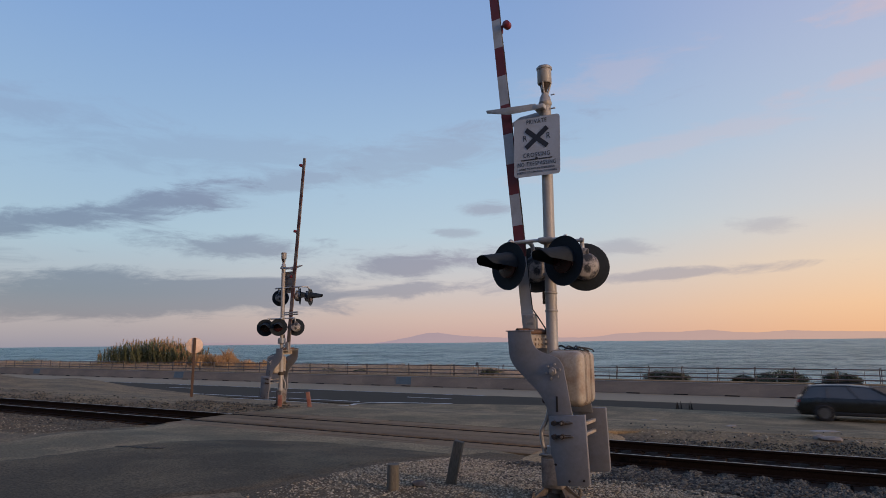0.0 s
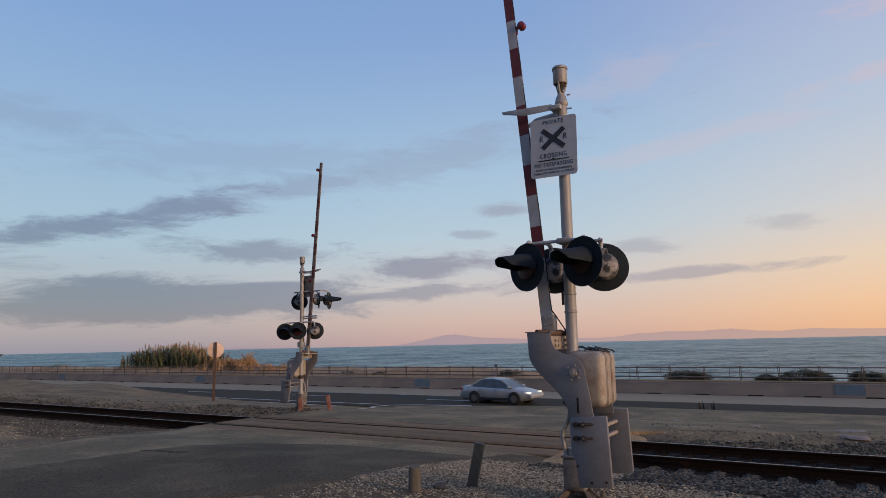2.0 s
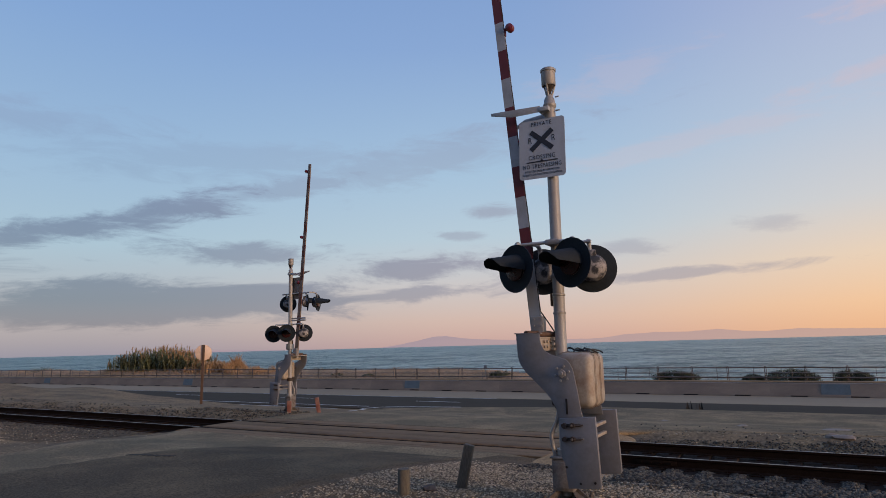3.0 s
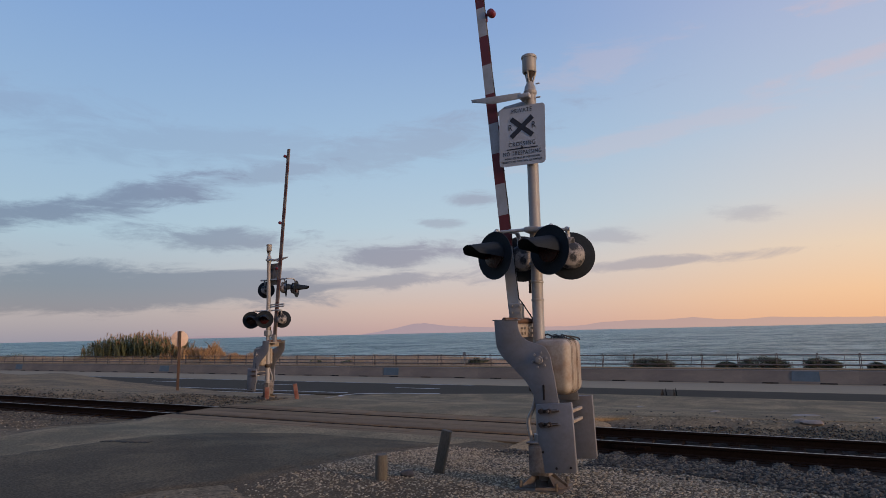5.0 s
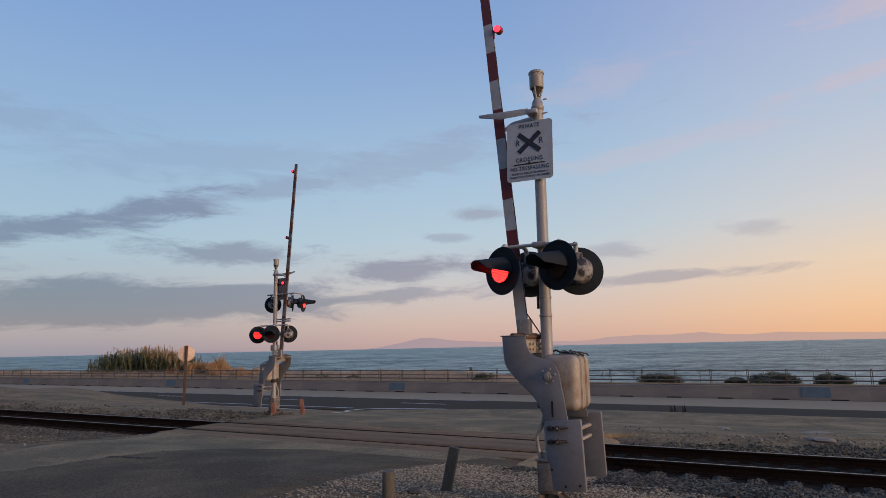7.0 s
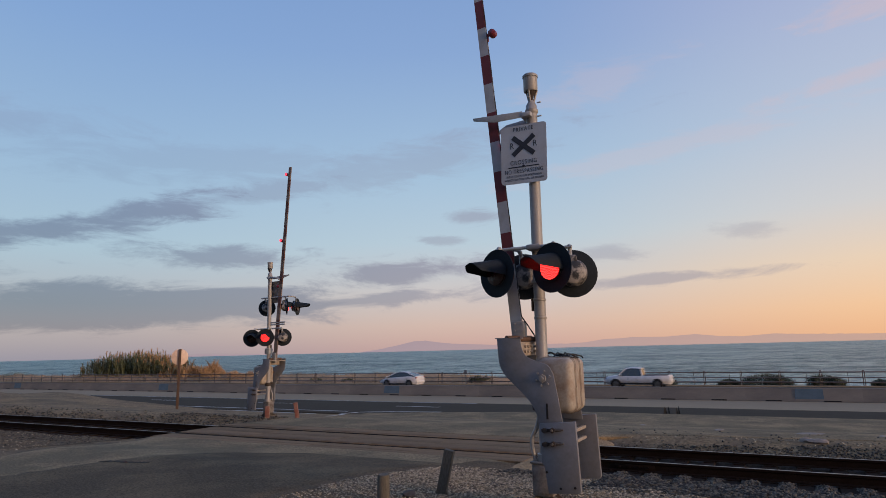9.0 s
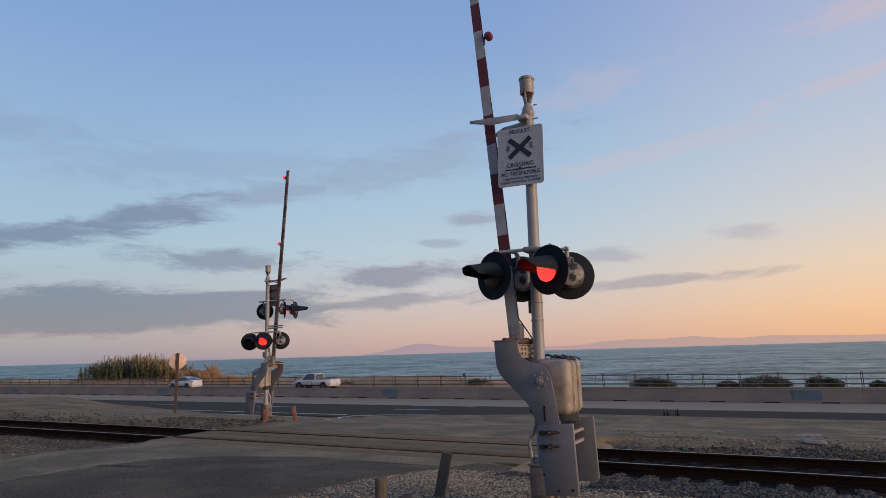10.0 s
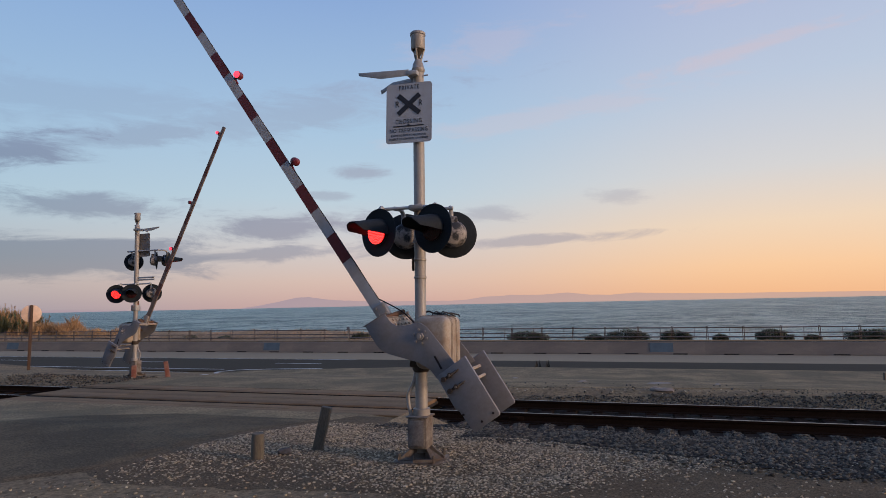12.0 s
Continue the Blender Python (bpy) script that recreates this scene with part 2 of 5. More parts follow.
# ---- materials ----
M = dict(
    asphalt=material("old_asphalt", (0.177, 0.133, 0.078), 0.9, fine=26, coarse=0.6, vary=0.5, bump=0.35, stain=(0.333, 0.236, 0.132), stain_amount=1.0, spec=0.12),
    asphalt_dark=material("newer_asphalt", (0.096, 0.071, 0.044), 0.9, fine=30, coarse=0.8, vary=0.55, bump=0.5, stain=(0.165, 0.120, 0.071), stain_amount=0.9, spec=0.12),
    highway=material("highway_asphalt", (0.077, 0.063, 0.046), 0.9, fine=12, coarse=0.25, vary=0.15, bump=0.2, stain=(0.094, 0.077, 0.058), stain_amount=0.5, stretch=(0.08, 1, 1), spec=0.04),
    concrete=material("road_concrete", (0.354, 0.266, 0.170), 0.9, fine=10, coarse=0.3, vary=0.08, bump=0.15, stain=(0.270, 0.207, 0.136), stain_amount=0.5, stretch=(0.15, 1, 1), spec=0.12),
    barrier=material("barrier_concrete", (0.267, 0.229, 0.191), 0.9, fine=30, coarse=0.8, vary=0.1, bump=0.2, stain=(0.168, 0.147, 0.135), stain_amount=0.6, stretch=(0.4, 1, 1.5), per_object=0.05, spec=0.2),
    patch_paint=material("blue_grey_paint", (0.115, 0.165, 0.205), 0.8, fine=30, coarse=2, vary=0.1, bump=0.1),
    dirt=material("dry_dirt", (0.277, 0.191, 0.105), 0.95, fine=14, coarse=0.6, vary=0.5, bump=0.6, stain=(0.116, 0.089, 0.065), stain_amount=0.7, spec=0.1),
    bed=material("fine_gravel_bed", (0.140, 0.099, 0.060), 0.95, fine=42, coarse=1.5, vary=0.6, bump=1.0, stain=(0.104, 0.077, 0.049), stain_amount=0.8, spec=0.1),
    gravel=stones_material("pale_gravel", (0.63, 0.51, 0.35), (0.024, 0.019, 0.014)),
    ballast=stones_material("grey_ballast", (0.175, 0.152, 0.115), (0.006, 0.006, 0.006)),
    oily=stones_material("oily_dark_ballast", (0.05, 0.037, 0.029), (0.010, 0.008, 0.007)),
    # oily dirt under the track; beside it, painted shade between ballast stones
    track_floor=material("oily_or_shaded_bed", (0.03, 0.023, 0.019), 0.95, fine=30, coarse=1.5, vary=0.4, bump=0.6, spec=0.1),
    dune=material("dry_grass_sand", (0.458, 0.286, 0.162), 0.95, fine=5, coarse=0.4, vary=0.4, bump=0.3, stain=(0.229, 0.167, 0.093), stain_amount=0.7, spec=0.1),
    sand=material("beach_sand", (0.42, 0.36, 0.30), 0.95, fine=6, coarse=0.2, vary=0.2, bump=0.2, stain=(0.2, 0.2, 0.19)),
    panel=material("crossing_panel", (0.247, 0.154, 0.083), 0.85, fine=40, coarse=1.1, vary=0.2, bump=0.35, stain=(0.143, 0.096, 0.057), stain_amount=0.7, stretch=(0.3, 1.5, 1), per_object=0.12, spec=0.15),
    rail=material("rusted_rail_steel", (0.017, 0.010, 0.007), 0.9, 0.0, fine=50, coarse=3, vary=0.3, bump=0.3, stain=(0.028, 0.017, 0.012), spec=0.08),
    rail_top=material("worn_rail_head", (0.42, 0.38, 0.35), 0.4, 0.9, fine=30, coarse=2, vary=0.15, bump=0.05, stretch=(0.1, 1, 1)),
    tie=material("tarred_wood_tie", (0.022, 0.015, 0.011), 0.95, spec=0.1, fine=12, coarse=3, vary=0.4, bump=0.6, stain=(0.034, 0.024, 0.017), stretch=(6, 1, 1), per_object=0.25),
    groove=material("dark_rubber", (0.02, 0.018, 0.017), 0.9, fine=60, coarse=3, vary=0.2, bump=0.2),
    paint_white=material("road_paint", (0.62, 0.60, 0.57), 0.8, fine=60, coarse=1.5, vary=0.15, bump=0.1, stain=(0.2, 0.19, 0.18), stain_amount=0.7),
    alu=material("silver_paint", (0.36, 0.34, 0.32), 0.55, 0.2, fine=35, coarse=4, vary=0.08, bump=0.06, stain=(0.33, 0.29, 0.26), stain_amount=0.55),
    plate=material("grey_painted_plate", (0.225, 0.225, 0.24), 0.6, 0.1, fine=25, coarse=3.5, vary=0.07, bump=0.08, stain=(0.16, 0.145, 0.135), stain_amount=0.5),
    box_grey=material("weathered_grey_iron", (0.24, 0.215, 0.195), 0.75, 0.1, fine=30, coarse=5, vary=0.22, bump=0.25, stain=(0.10, 0.066, 0.046), stain_amount=0.85),
    dark_rust=material("dark_rusted_iron", (0.06, 0.045, 0.036), 0.85, 0.1, fine=40, coarse=8, vary=0.3, bump=0.3),
    cream=material("aged_cream_metal", (0.44, 0.38, 0.31), 0.6, 0.1, fine=40, coarse=6, vary=0.12, bump=0.1, stain=(0.25, 0.16, 0.10), stain_amount=0.6),
    rust=material("rusty_steel", (0.15, 0.085, 0.055), 0.85, 0.2, fine=50, coarse=8, vary=0.3, bump=0.4, stain=(0.07, 0.045, 0.035)),
    black=material("matt_black_paint", (0.022, 0.029, 0.036), 0.7, spec=0.12, fine=40, coarse=4, vary=0.15, bump=0.08, stain=(0.03, 0.03, 0.034)),
    cable=material("black_cable", (0.014, 0.014, 0.015), 0.6, fine=40, coarse=4, vary=0.1, bump=0.0),
    lens=material("dark_red_lens", (0.035, 0.006, 0.007), 0.25, fine=120, coarse=6, vary=0.3, bump=0.3),
    red_lens=material("red_arm_lens", (0.20, 0.028, 0.04), 0.35, fine=90, coarse=6, vary=0.15, bump=0.15),
    red=material("red_sheeting", (0.15, 0.025, 0.03), 0.55, fine=40, coarse=3, vary=0.1, bump=0.05, stain=(0.10, 0.03, 0.03), stain_amount=0.4),
    white=material("white_sheeting", (0.42, 0.445, 0.48), 0.55, fine=40, coarse=3, vary=0.06, bump=0.05, stain=(0.23, 0.215, 0.2), stain_amount=0.5),
    # darker, browner white and red for the far gate's arm
    dull_white=material("far_arm_dull_white", (0.205, 0.16, 0.14), 0.7, fine=20, coarse=3, vary=0.2, bump=0.1, stain=(0.11, 0.075, 0.06), stain_amount=0.7),
    dull_red=material("far_arm_dull_red", (0.125, 0.06, 0.05), 0.7, fine=20, coarse=3, vary=0.2, bump=0.1),
    sign_face=material("sign_sheeting", (0.50, 0.525, 0.565), 0.5, fine=40, coarse=3, vary=0.04, bump=0.03, stain=(0.38, 0.365, 0.35), stain_amount=0.4),
    # the low sun's orange on the sign's back is put into this colour
    tan_plate=material("sun_tinted_sheeting", (0.76, 0.55, 0.42), 0.5, fine=20, coarse=3, vary=0.06, bump=0.03),
    sign_ink=material("sign_ink", (0.03, 0.033, 0.045), 0.6, fine=60, coarse=5, vary=0.2, bump=0.0),
    sign_back=material("sign_back_metal", (0.26, 0.26, 0.275), 0.5, 0.6, fine=40, coarse=3, vary=0.1, bump=0.05),
    galv=material("dull_galvanised_steel", (0.42, 0.43, 0.44), 0.5, 0.0, fine=30, coarse=4, vary=0.08, bump=0.05, stain=(0.26, 0.25, 0.245), stain_amount=0.5),
    peeled=material("peeling_lamp_paint", (0.40, 0.36, 0.33), 0.6, 0.1, fine=30, coarse=9, vary=0.15, bump=0.25, stain=(0.035, 0.037, 0.042), stain_amount=1.6),
    marker_red=material("faded_red_marker_paint", (0.19, 0.065, 0.045), 0.75, fine=30, coarse=6, vary=0.2, bump=0.2, stain=(0.34, 0.22, 0.17), stain_amount=0.6),
    weed_dark=material("dark_dry_stalks", (0.035, 0.028, 0.02), 0.9, fine=20, coarse=4, vary=0.3, bump=0),
    tar=material("oily_tar", (0.05, 0.04, 0.03), 0.8, fine=30, coarse=3, vary=0.4, bump=0.3, spec=0.15),
    foot=material("weathered_cast_iron", (0.17, 0.145, 0.12), 0.8, 0.1, fine=25, coarse=6, vary=0.3, bump=0.3, stain=(0.09, 0.06, 0.045), stain_amount=0.8),
    wood=material("weathered_post_wood", (0.125, 0.11, 0.085), 0.9, fine=18, coarse=4, vary=0.3, bump=0.6, stain=(0.11, 0.09, 0.07), stretch=(6, 6, 0.7)),
    wood_red=material("red_brown_post", (0.085, 0.05, 0.034), 0.85, fine=20, coarse=4, vary=0.25, bump=0.4, stretch=(6, 6, 0.7)),
    railing=material("galvanised_railing", (0.16, 0.135, 0.12), 0.6, 0.2, fine=30, coarse=1.5, vary=0.15, bump=0.1, stain=(0.13, 0.08, 0.055), stain_amount=0.7),
    shrub=material("grey_green_leaves", (0.13, 0.15, 0.10), 0.8, fine=3, coarse=1.2, vary=0.4, bump=0, stain=(0.10, 0.09, 0.06)),
    reed=material("reed_leaves", (0.19, 0.20, 0.095), 0.8, fine=2, coarse=0.35, vary=0.35, bump=0, stain=(0.17, 0.14, 0.07), stain_amount=0.7),
    plume=material("dry_reed_plumes", (0.50, 0.31, 0.16), 0.9, fine=3, coarse=0.5, vary=0.3, bump=0),
    dry=material("dry_weeds", (0.16, 0.12, 0.08), 0.9, fine=8, coarse=1, vary=0.35, bump=0),
    rock=material("dark_rock", (0.075, 0.068, 0.064), 0.9, fine=20, coarse=4, vary=0.3, bump=0.6),
    rubble=material("pale_rubble", (0.30, 0.25, 0.21), 0.9, fine=25, coarse=4, vary=0.2, bump=0.5),
    boat=material("ship_paint", (0.20, 0.19, 0.20), 0.7, fine=1, coarse=0.2, vary=0.2, bump=0),
    tyre=material("tyre_rubber", (0.02, 0.02, 0.021), 0.85, fine=60, coarse=6, vary=0.2, bump=0.2),
    rim=material("alloy_wheel", (0.22, 0.22, 0.22), 0.4, 0.8, fine=30, coarse=5, vary=0.1, bump=0.05),
    car_grey=material("dark_grey_car_paint", (0.030, 0.030, 0.026), 0.3, 0.3, fine=20, coarse=2, vary=0.1, bump=0.0),
    car_silver=material("silver_blue_car_paint", (0.42, 0.43, 0.44), 0.3, 0.3, fine=20, coarse=2, vary=0.06, bump=0.0),
    car_white=material("white_car_paint", (0.68, 0.66, 0.66), 0.35, 0.0, fine=20, coarse=2, vary=0.04, bump=0.0),
    car_trim=material("black_car_trim", (0.02, 0.02, 0.022), 0.6, fine=30, coarse=3, vary=0.1, bump=0.05),
    car_glass=material("dark_car_glass", (0.045, 0.05, 0.055), 0.08, fine=5, coarse=1, vary=0.05, bump=0.0, spec=0.8),
    tail=material("tail_lamp_red", (0.35, 0.02, 0.02), 0.25, fine=40, coarse=3, vary=0.1, bump=0.05),
)
LED = glow("red_led_glow", (1.0, 0.05, 0.045), 2.4)
LED_LENS = glow("lit_red_lens", (1.0, 0.012, 0.014), 0.62)
ARM_LED = glow("arm_light_glow", (1.0, 0.04, 0.07), 2.2)
HEAD = glow("headlamp_glow", (1.0, 0.9, 0.68), 1.0)


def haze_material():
    """Far land; the haze of the air before it is put in as a glow, warmer towards the sun."""
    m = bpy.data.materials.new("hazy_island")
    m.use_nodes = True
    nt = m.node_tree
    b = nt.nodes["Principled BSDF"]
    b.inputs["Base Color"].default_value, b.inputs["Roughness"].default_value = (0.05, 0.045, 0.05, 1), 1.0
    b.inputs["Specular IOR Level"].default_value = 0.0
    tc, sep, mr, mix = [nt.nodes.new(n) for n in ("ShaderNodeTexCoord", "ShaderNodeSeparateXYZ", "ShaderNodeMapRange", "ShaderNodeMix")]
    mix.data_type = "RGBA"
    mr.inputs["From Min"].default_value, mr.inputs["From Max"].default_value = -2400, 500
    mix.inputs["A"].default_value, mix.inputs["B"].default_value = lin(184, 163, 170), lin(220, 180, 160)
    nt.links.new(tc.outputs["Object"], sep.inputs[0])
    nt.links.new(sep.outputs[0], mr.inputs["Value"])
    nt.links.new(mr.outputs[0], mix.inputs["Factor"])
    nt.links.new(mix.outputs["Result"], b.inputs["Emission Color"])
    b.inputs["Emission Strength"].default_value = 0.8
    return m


HAZE = haze_material()


def water_material():
    m = bpy.data.materials.new("sea_water")
    m.use_nodes = True
    nt = m.node_tree
    b = nt.nodes["Principled BSDF"]
    b.inputs["Roughness"].default_value = 0.3
    b.inputs["Specular IOR Level"].default_value = 0.04
    b.inputs["IOR"].default_value = 1.33
    tc = nt.nodes.new("ShaderNodeTexCoord")

    def waves(sx, sy, detail):
        mp, n = nt.nodes.new("ShaderNodeMapping"), nt.nodes.new("ShaderNodeTexNoise")
        mp.inputs["Scale"].default_value = (sx, sy, 1)
        n.inputs["Scale"].default_value, n.inputs["Detail"].default_value, n.inputs["Roughness"].default_value = 1.0, detail, 0.65
        n.inputs["Distortion"].default_value = 0.4
        nt.links.new(tc.outputs["Object"], mp.inputs["Vector"]), nt.links.new(mp.outputs[0], n.inputs["Vector"])
        return n.outputs["Fac"]

    near_w, mid_w, far_w = waves(0.50, 0.70, 5), waves(0.16, 0.16, 6), waves(0.035, 0.025, 5)
    mixh, sumw = nt.nodes.new("ShaderNodeMath"), nt.nodes.new("ShaderNodeMath")
    mixh.operation = sumw.operation = "ADD"
    nt.links.new(near_w, mixh.inputs[0]), nt.links.new(mid_w, mixh.inputs[1])
    nt.links.new(mixh.outputs[0], sumw.inputs[0]), nt.links.new(far_w, sumw.inputs[1])
    # light and dark wave facets, as if reflecting sky, are painted into the base colour
    mr, mix = nt.nodes.new("ShaderNodeMapRange"), nt.nodes.new("ShaderNodeMix")
    mix.data_type = "RGBA"
    mr.inputs["From Min"].default_value, mr.inputs["From Max"].default_value = 1.34, 1.68
    mix.inputs["A"].default_value, mix.inputs["B"].default_value = (0.028, 0.102, 0.108, 1), (0.39, 0.53, 0.47, 1)
    nt.links.new(sumw.outputs[0], mr.inputs["Value"]), nt.links.new(mr.outputs[0], mix.inputs["Factor"])
    nt.links.new(mix.outputs["Result"], b.inputs["Base Color"])
    bp = nt.nodes.new("ShaderNodeBump")
    bp.inputs["Strength"].default_value, bp.inputs["Distance"].default_value = 1.0, 1.2
    nt.links.new(mixh.outputs[0], bp.inputs["Height"])
    nt.links.new(bp.outputs[0], b.inputs["Normal"])
    return m


# ---- the ground ----
CROSS0, CROSS1 = -14.9, -4.4      # the paved crossing, along the track
RAIL_Y = (11.76, 13.265)
PROFILE = [(-60, 0.42), (0, 0.34), (6, 0.25), (8, 0.2), (10.4, 0.0), (15.0, -0.01), (16.2, -0.05), (20, -0.4), (28.6, -1.44), (29.8, -1.58), (58.5, -1.62), (61, -2.2), (72, -4.2), (90, -6.5)]
EDGE = [(-8, -7.6), (2, -7.2), (5.1, -6.4), (5.8, -5.92), (7.7, -5.85), (9.6, -5.5), (10.6, -5.0), (11.2, -4.5)]  # the near road's verge: x by y


def inside(v, a, b, soft):
    return max(0.0, min(1.0, (v - a) / soft, (b - v) / soft))


def ground_z(x, y):
    z = ramp_at(PROFILE, y)
    off = max(inside(x, CROSS1 - 0.1, 1e4, 0.5), inside(x, -1e4, CROSS0 + 0.1, 0.5))
    bed = inside(y, 10.2, 15.2, 0.7) * off
    z += bed * (-0.24 - z)
    trough = inside(y, 10.82, 14.13, 0.2)
    z = min(z, z + trough * (-0.24 - z))
    left = inside(x, -1e4, -30, 14) * inside(y, 15.5, 29.5, 3.5)
    z += left * (0.62 + 0.25 * math.sin(x * 0.13) + 0.12 * math.sin(x * 0.4 + y))
    wild = off * inside(y, -60, 30, 1.5)
    if x > CROSS1 or y < 10 or x < CROSS0:
        z += 0.03 * wild * noise.noise((x * 0.6, y * 0.6, 0)) + 0.015 * wild * noise.noise((x * 2.2, y * 2.2, 3))
    return z


def grid_sheet(name, xs, ys, fz, mat, label, category, keep=None):
    bm = bmesh.new()
    vs = [[bm.verts.new((x, y, fz(x, y))) for y in ys] for x in xs]
    for i in range(len(xs) - 1):
        for j in range(len(ys) - 1):
            if keep is None or keep((xs[i] + xs[i + 1]) / 2, (ys[j] + ys[j + 1]) / 2):
                bm.faces.new((vs[i][j], vs[i + 1][j], vs[i + 1][j + 1], vs[i][j + 1]))
    bmesh.ops.delete(bm, geom=[v for v in bm.verts if not v.link_faces], context="VERTS")
    return sheet(name, bm, mat, label, category)


def steps(*spans):
    out = []
    for a, b, n in spans:
        out += [a + (b - a) * k / n for k in range(n)]
    return out + [spans[-1][1]]


GX = steps((-900, -120, 20), (-120, -40, 40), (-40, -18, 44), (-18, 6, 96), (6, 40, 34), (40, 500, 16))
GY = steps((-60, 0, 12), (0, 4, 8), (4, 16, 60), (16, 32, 32), (32, 58.5, 8), (58.5, 90, 16))
grid_sheet("ground", GX, GY, ground_z, M["dirt"], "dry brown dirt verge with patches of gravel beside the tracks", "ground")

# gravel on the near side, left of the road
grid_sheet("gravel_bed", steps((-34, -13.6, 60)), steps((5.5, 11.0, 24)), lambda x, y: ground_z(x, y) + 0.006, M["bed"], "grey gravel and dirt beside the rails", "gravel",
           keep=lambda x, y: y > 7.2 + 1.2 * noise.noise((x * 0.3, 0, 4)) + 0.05 * (x + 24) and x < ramp_at([(6, -13.9), (9, -14.4), (11, CROSS0 - 0.1)], y))
# gravel bed round the near signal and along the track
def bed_edge(x, y):
    return 4.9 + 0.5 * noise.noise((x * 0.5, 0, 0)) + 0.12 * noise.noise((x * 3, y * 3, 5)) + 0.35 * max(0, x + 1.0)


grid_sheet("gravel_bed", steps((-8.2, 14, 150)), steps((3.9, 10.9, 60)), lambda x, y: ground_z(x, y) + 0.006 - 0.05 * (1 - inside(y - bed_edge(x, y), 0, 99, 0.7)),
           M["bed"], "grey gravel bed spread beside the rails", "gravel",
           keep=lambda x, y: x > ramp_at(EDGE, y) - 0.55 and y > bed_edge(x, y) - 0.1)
for a, b in ((CROSS1 + 0.05, 60), (-160, CROSS0 - 0.05)):
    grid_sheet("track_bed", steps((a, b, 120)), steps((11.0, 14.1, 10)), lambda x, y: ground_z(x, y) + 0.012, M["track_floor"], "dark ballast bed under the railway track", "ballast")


def asphalt_edge(y):
    return ramp_at(EDGE, y) + 0.12 * noise.noise((0, y * 1.3, 0))


def paved_z(x, y):
    """The ground, or the highway where it lies higher."""
    if 10.4 < y < 15.2 and CROSS0 - 0.4 < x < CROSS1 + 0.6:
        return ramp_at(PROFILE, y)
    return max(ground_z(x, y), -1.492)


def strip(name, ys, left, right, lift, mat, label, n=24):
    """A paved sheet between two edges given as x by y."""
    bm = bmesh.new()
    rows = []
    for y in ys:
        a, b = left(y), right(y)
        rows.append([bm.verts.new((a + (b - a) * k / n, y, paved_z(a + (b - a) * k / n, y) + (lift if 0 < k < n else -0.03))) for k in range(n + 1)])
    for p, q in zip(rows, rows[1:]):
        for k in range(n):
            bm.faces.new((p[k], p[k + 1], q[k + 1], q[k]))
    ret = bmesh.ops.extrude_face_region(bm, geom=bm.faces[:])
    bmesh.ops.translate(bm, verts=[v for v in ret["geom"] if isinstance(v, bmesh.types.BMVert)], vec=(0, 0, -0.06))
    return sheet(name, bm, mat, label, "road")


strip("crossing_road", steps((-30, 3, 20), (3, 11.0, 40)), lambda y: ramp_at([(-30, -22), (0, -14.5), (6, -13.6), (9, -14.2), (11, CROSS0)], y) + 0.25 * noise.noise((3, y * 0.6, 0)), asphalt_edge, 0.012,
      M["asphalt"], "worn grey asphalt road leading over the tracks")
strip("asphalt_patch", steps((-30, 3, 20), (3, 10.15, 40)), lambda y: ramp_at([(-30, -14), (0, -11.6), (5.0, -11.2), (7.5, -11.0), (9.2, -10.4), (10.15, -8.9)], y) + 0.5 * noise.noise((9, y * 0.5, 0)) + 0.12 * noise.noise((9, y * 4, 0)),
      lambda y: asphalt_edge(y) - 0.03 - 0.5 * max(0, y - 9.6), 0.02, M["asphalt_dark"], "darker newer asphalt patch on the crossing road")
strip("apron_road", steps((13.95, 34.0, 48)), lambda y: ramp_at([(13.9, CROSS0), (16, -14.2), (18, -14.9), (21, -16.8), (24.5, -19.4), (27.6, -22.0), (29.4, -23.4), (30.4, -23.0), (31.3, -20.6), (34.0, -12.0)], y),
      lambda y: ramp_at([(13.9, CROSS1), (14.9, -3.9), (15.7, -1.5), (16.6, 8), (17.4, 30), (18, 70), (34, 90)], y), 0.014, M["asphalt"], "wide worn grey asphalt apron between the tracks and the highway", n=50)

def oil_stain(points, w, label):
    """A thin irregular streak soaked into the asphalt."""
    pts = curve_pts([(x, y, 0) for x, y in points], 8)
    bm = bmesh.new()
    rows = []
    for k, p in enumerate(pts):
        d = (pts[min(k + 1, len(pts) - 1)] - pts[max(k - 1, 0)]).normalized()
        n = Vector((-d.y, d.x, 0)) * w * (0.6 + 0.7 * abs(noise.noise((k * 0.9, w * 40, 2))))
        p = p + n * 2 * noise.noise((k * 0.7, 3, w * 10))
        rows.append([bm.verts.new(Vector((q.x, q.y, paved_z(q.x, q.y) + 0.026))) for q in (p - n, p + n)])
    for a, b in zip(rows, rows[1:]):
        bm.faces.new((a[0], a[1], b[1], b[0]))
    r = bmesh.ops.extrude_face_region(bm, geom=bm.faces[:])
    bmesh.ops.translate(bm, verts=[v for v in r["geom"] if isinstance(v, bmesh.types.BMVert)], vec=(0, 0, -0.008))
    return sheet("oil_stain", bm, M["tar"], label, "oil stain")


oil_stain([(-10.9, 7.05), (-10.65, 7.2), (-10.3, 7.25), (-10.0, 7.4)], 0.07, "dark oily stain on the asphalt")

bm = bmesh.new()
box(bm, (-150, 33.85, -1.545), (1300, 7.9, 0.1))
sheet("highway_road", bm, M["highway"], "dark asphalt highway lanes beside the sea wall", "road")
bm = bmesh.new()
box(bm, (-150, 40.2, -1.54), (1300, 5.2, 0.1))
sheet("highway_shoulder", bm, M["concrete"], "pale concrete shoulder along the median barrier", "road")
bm = bmesh.new()
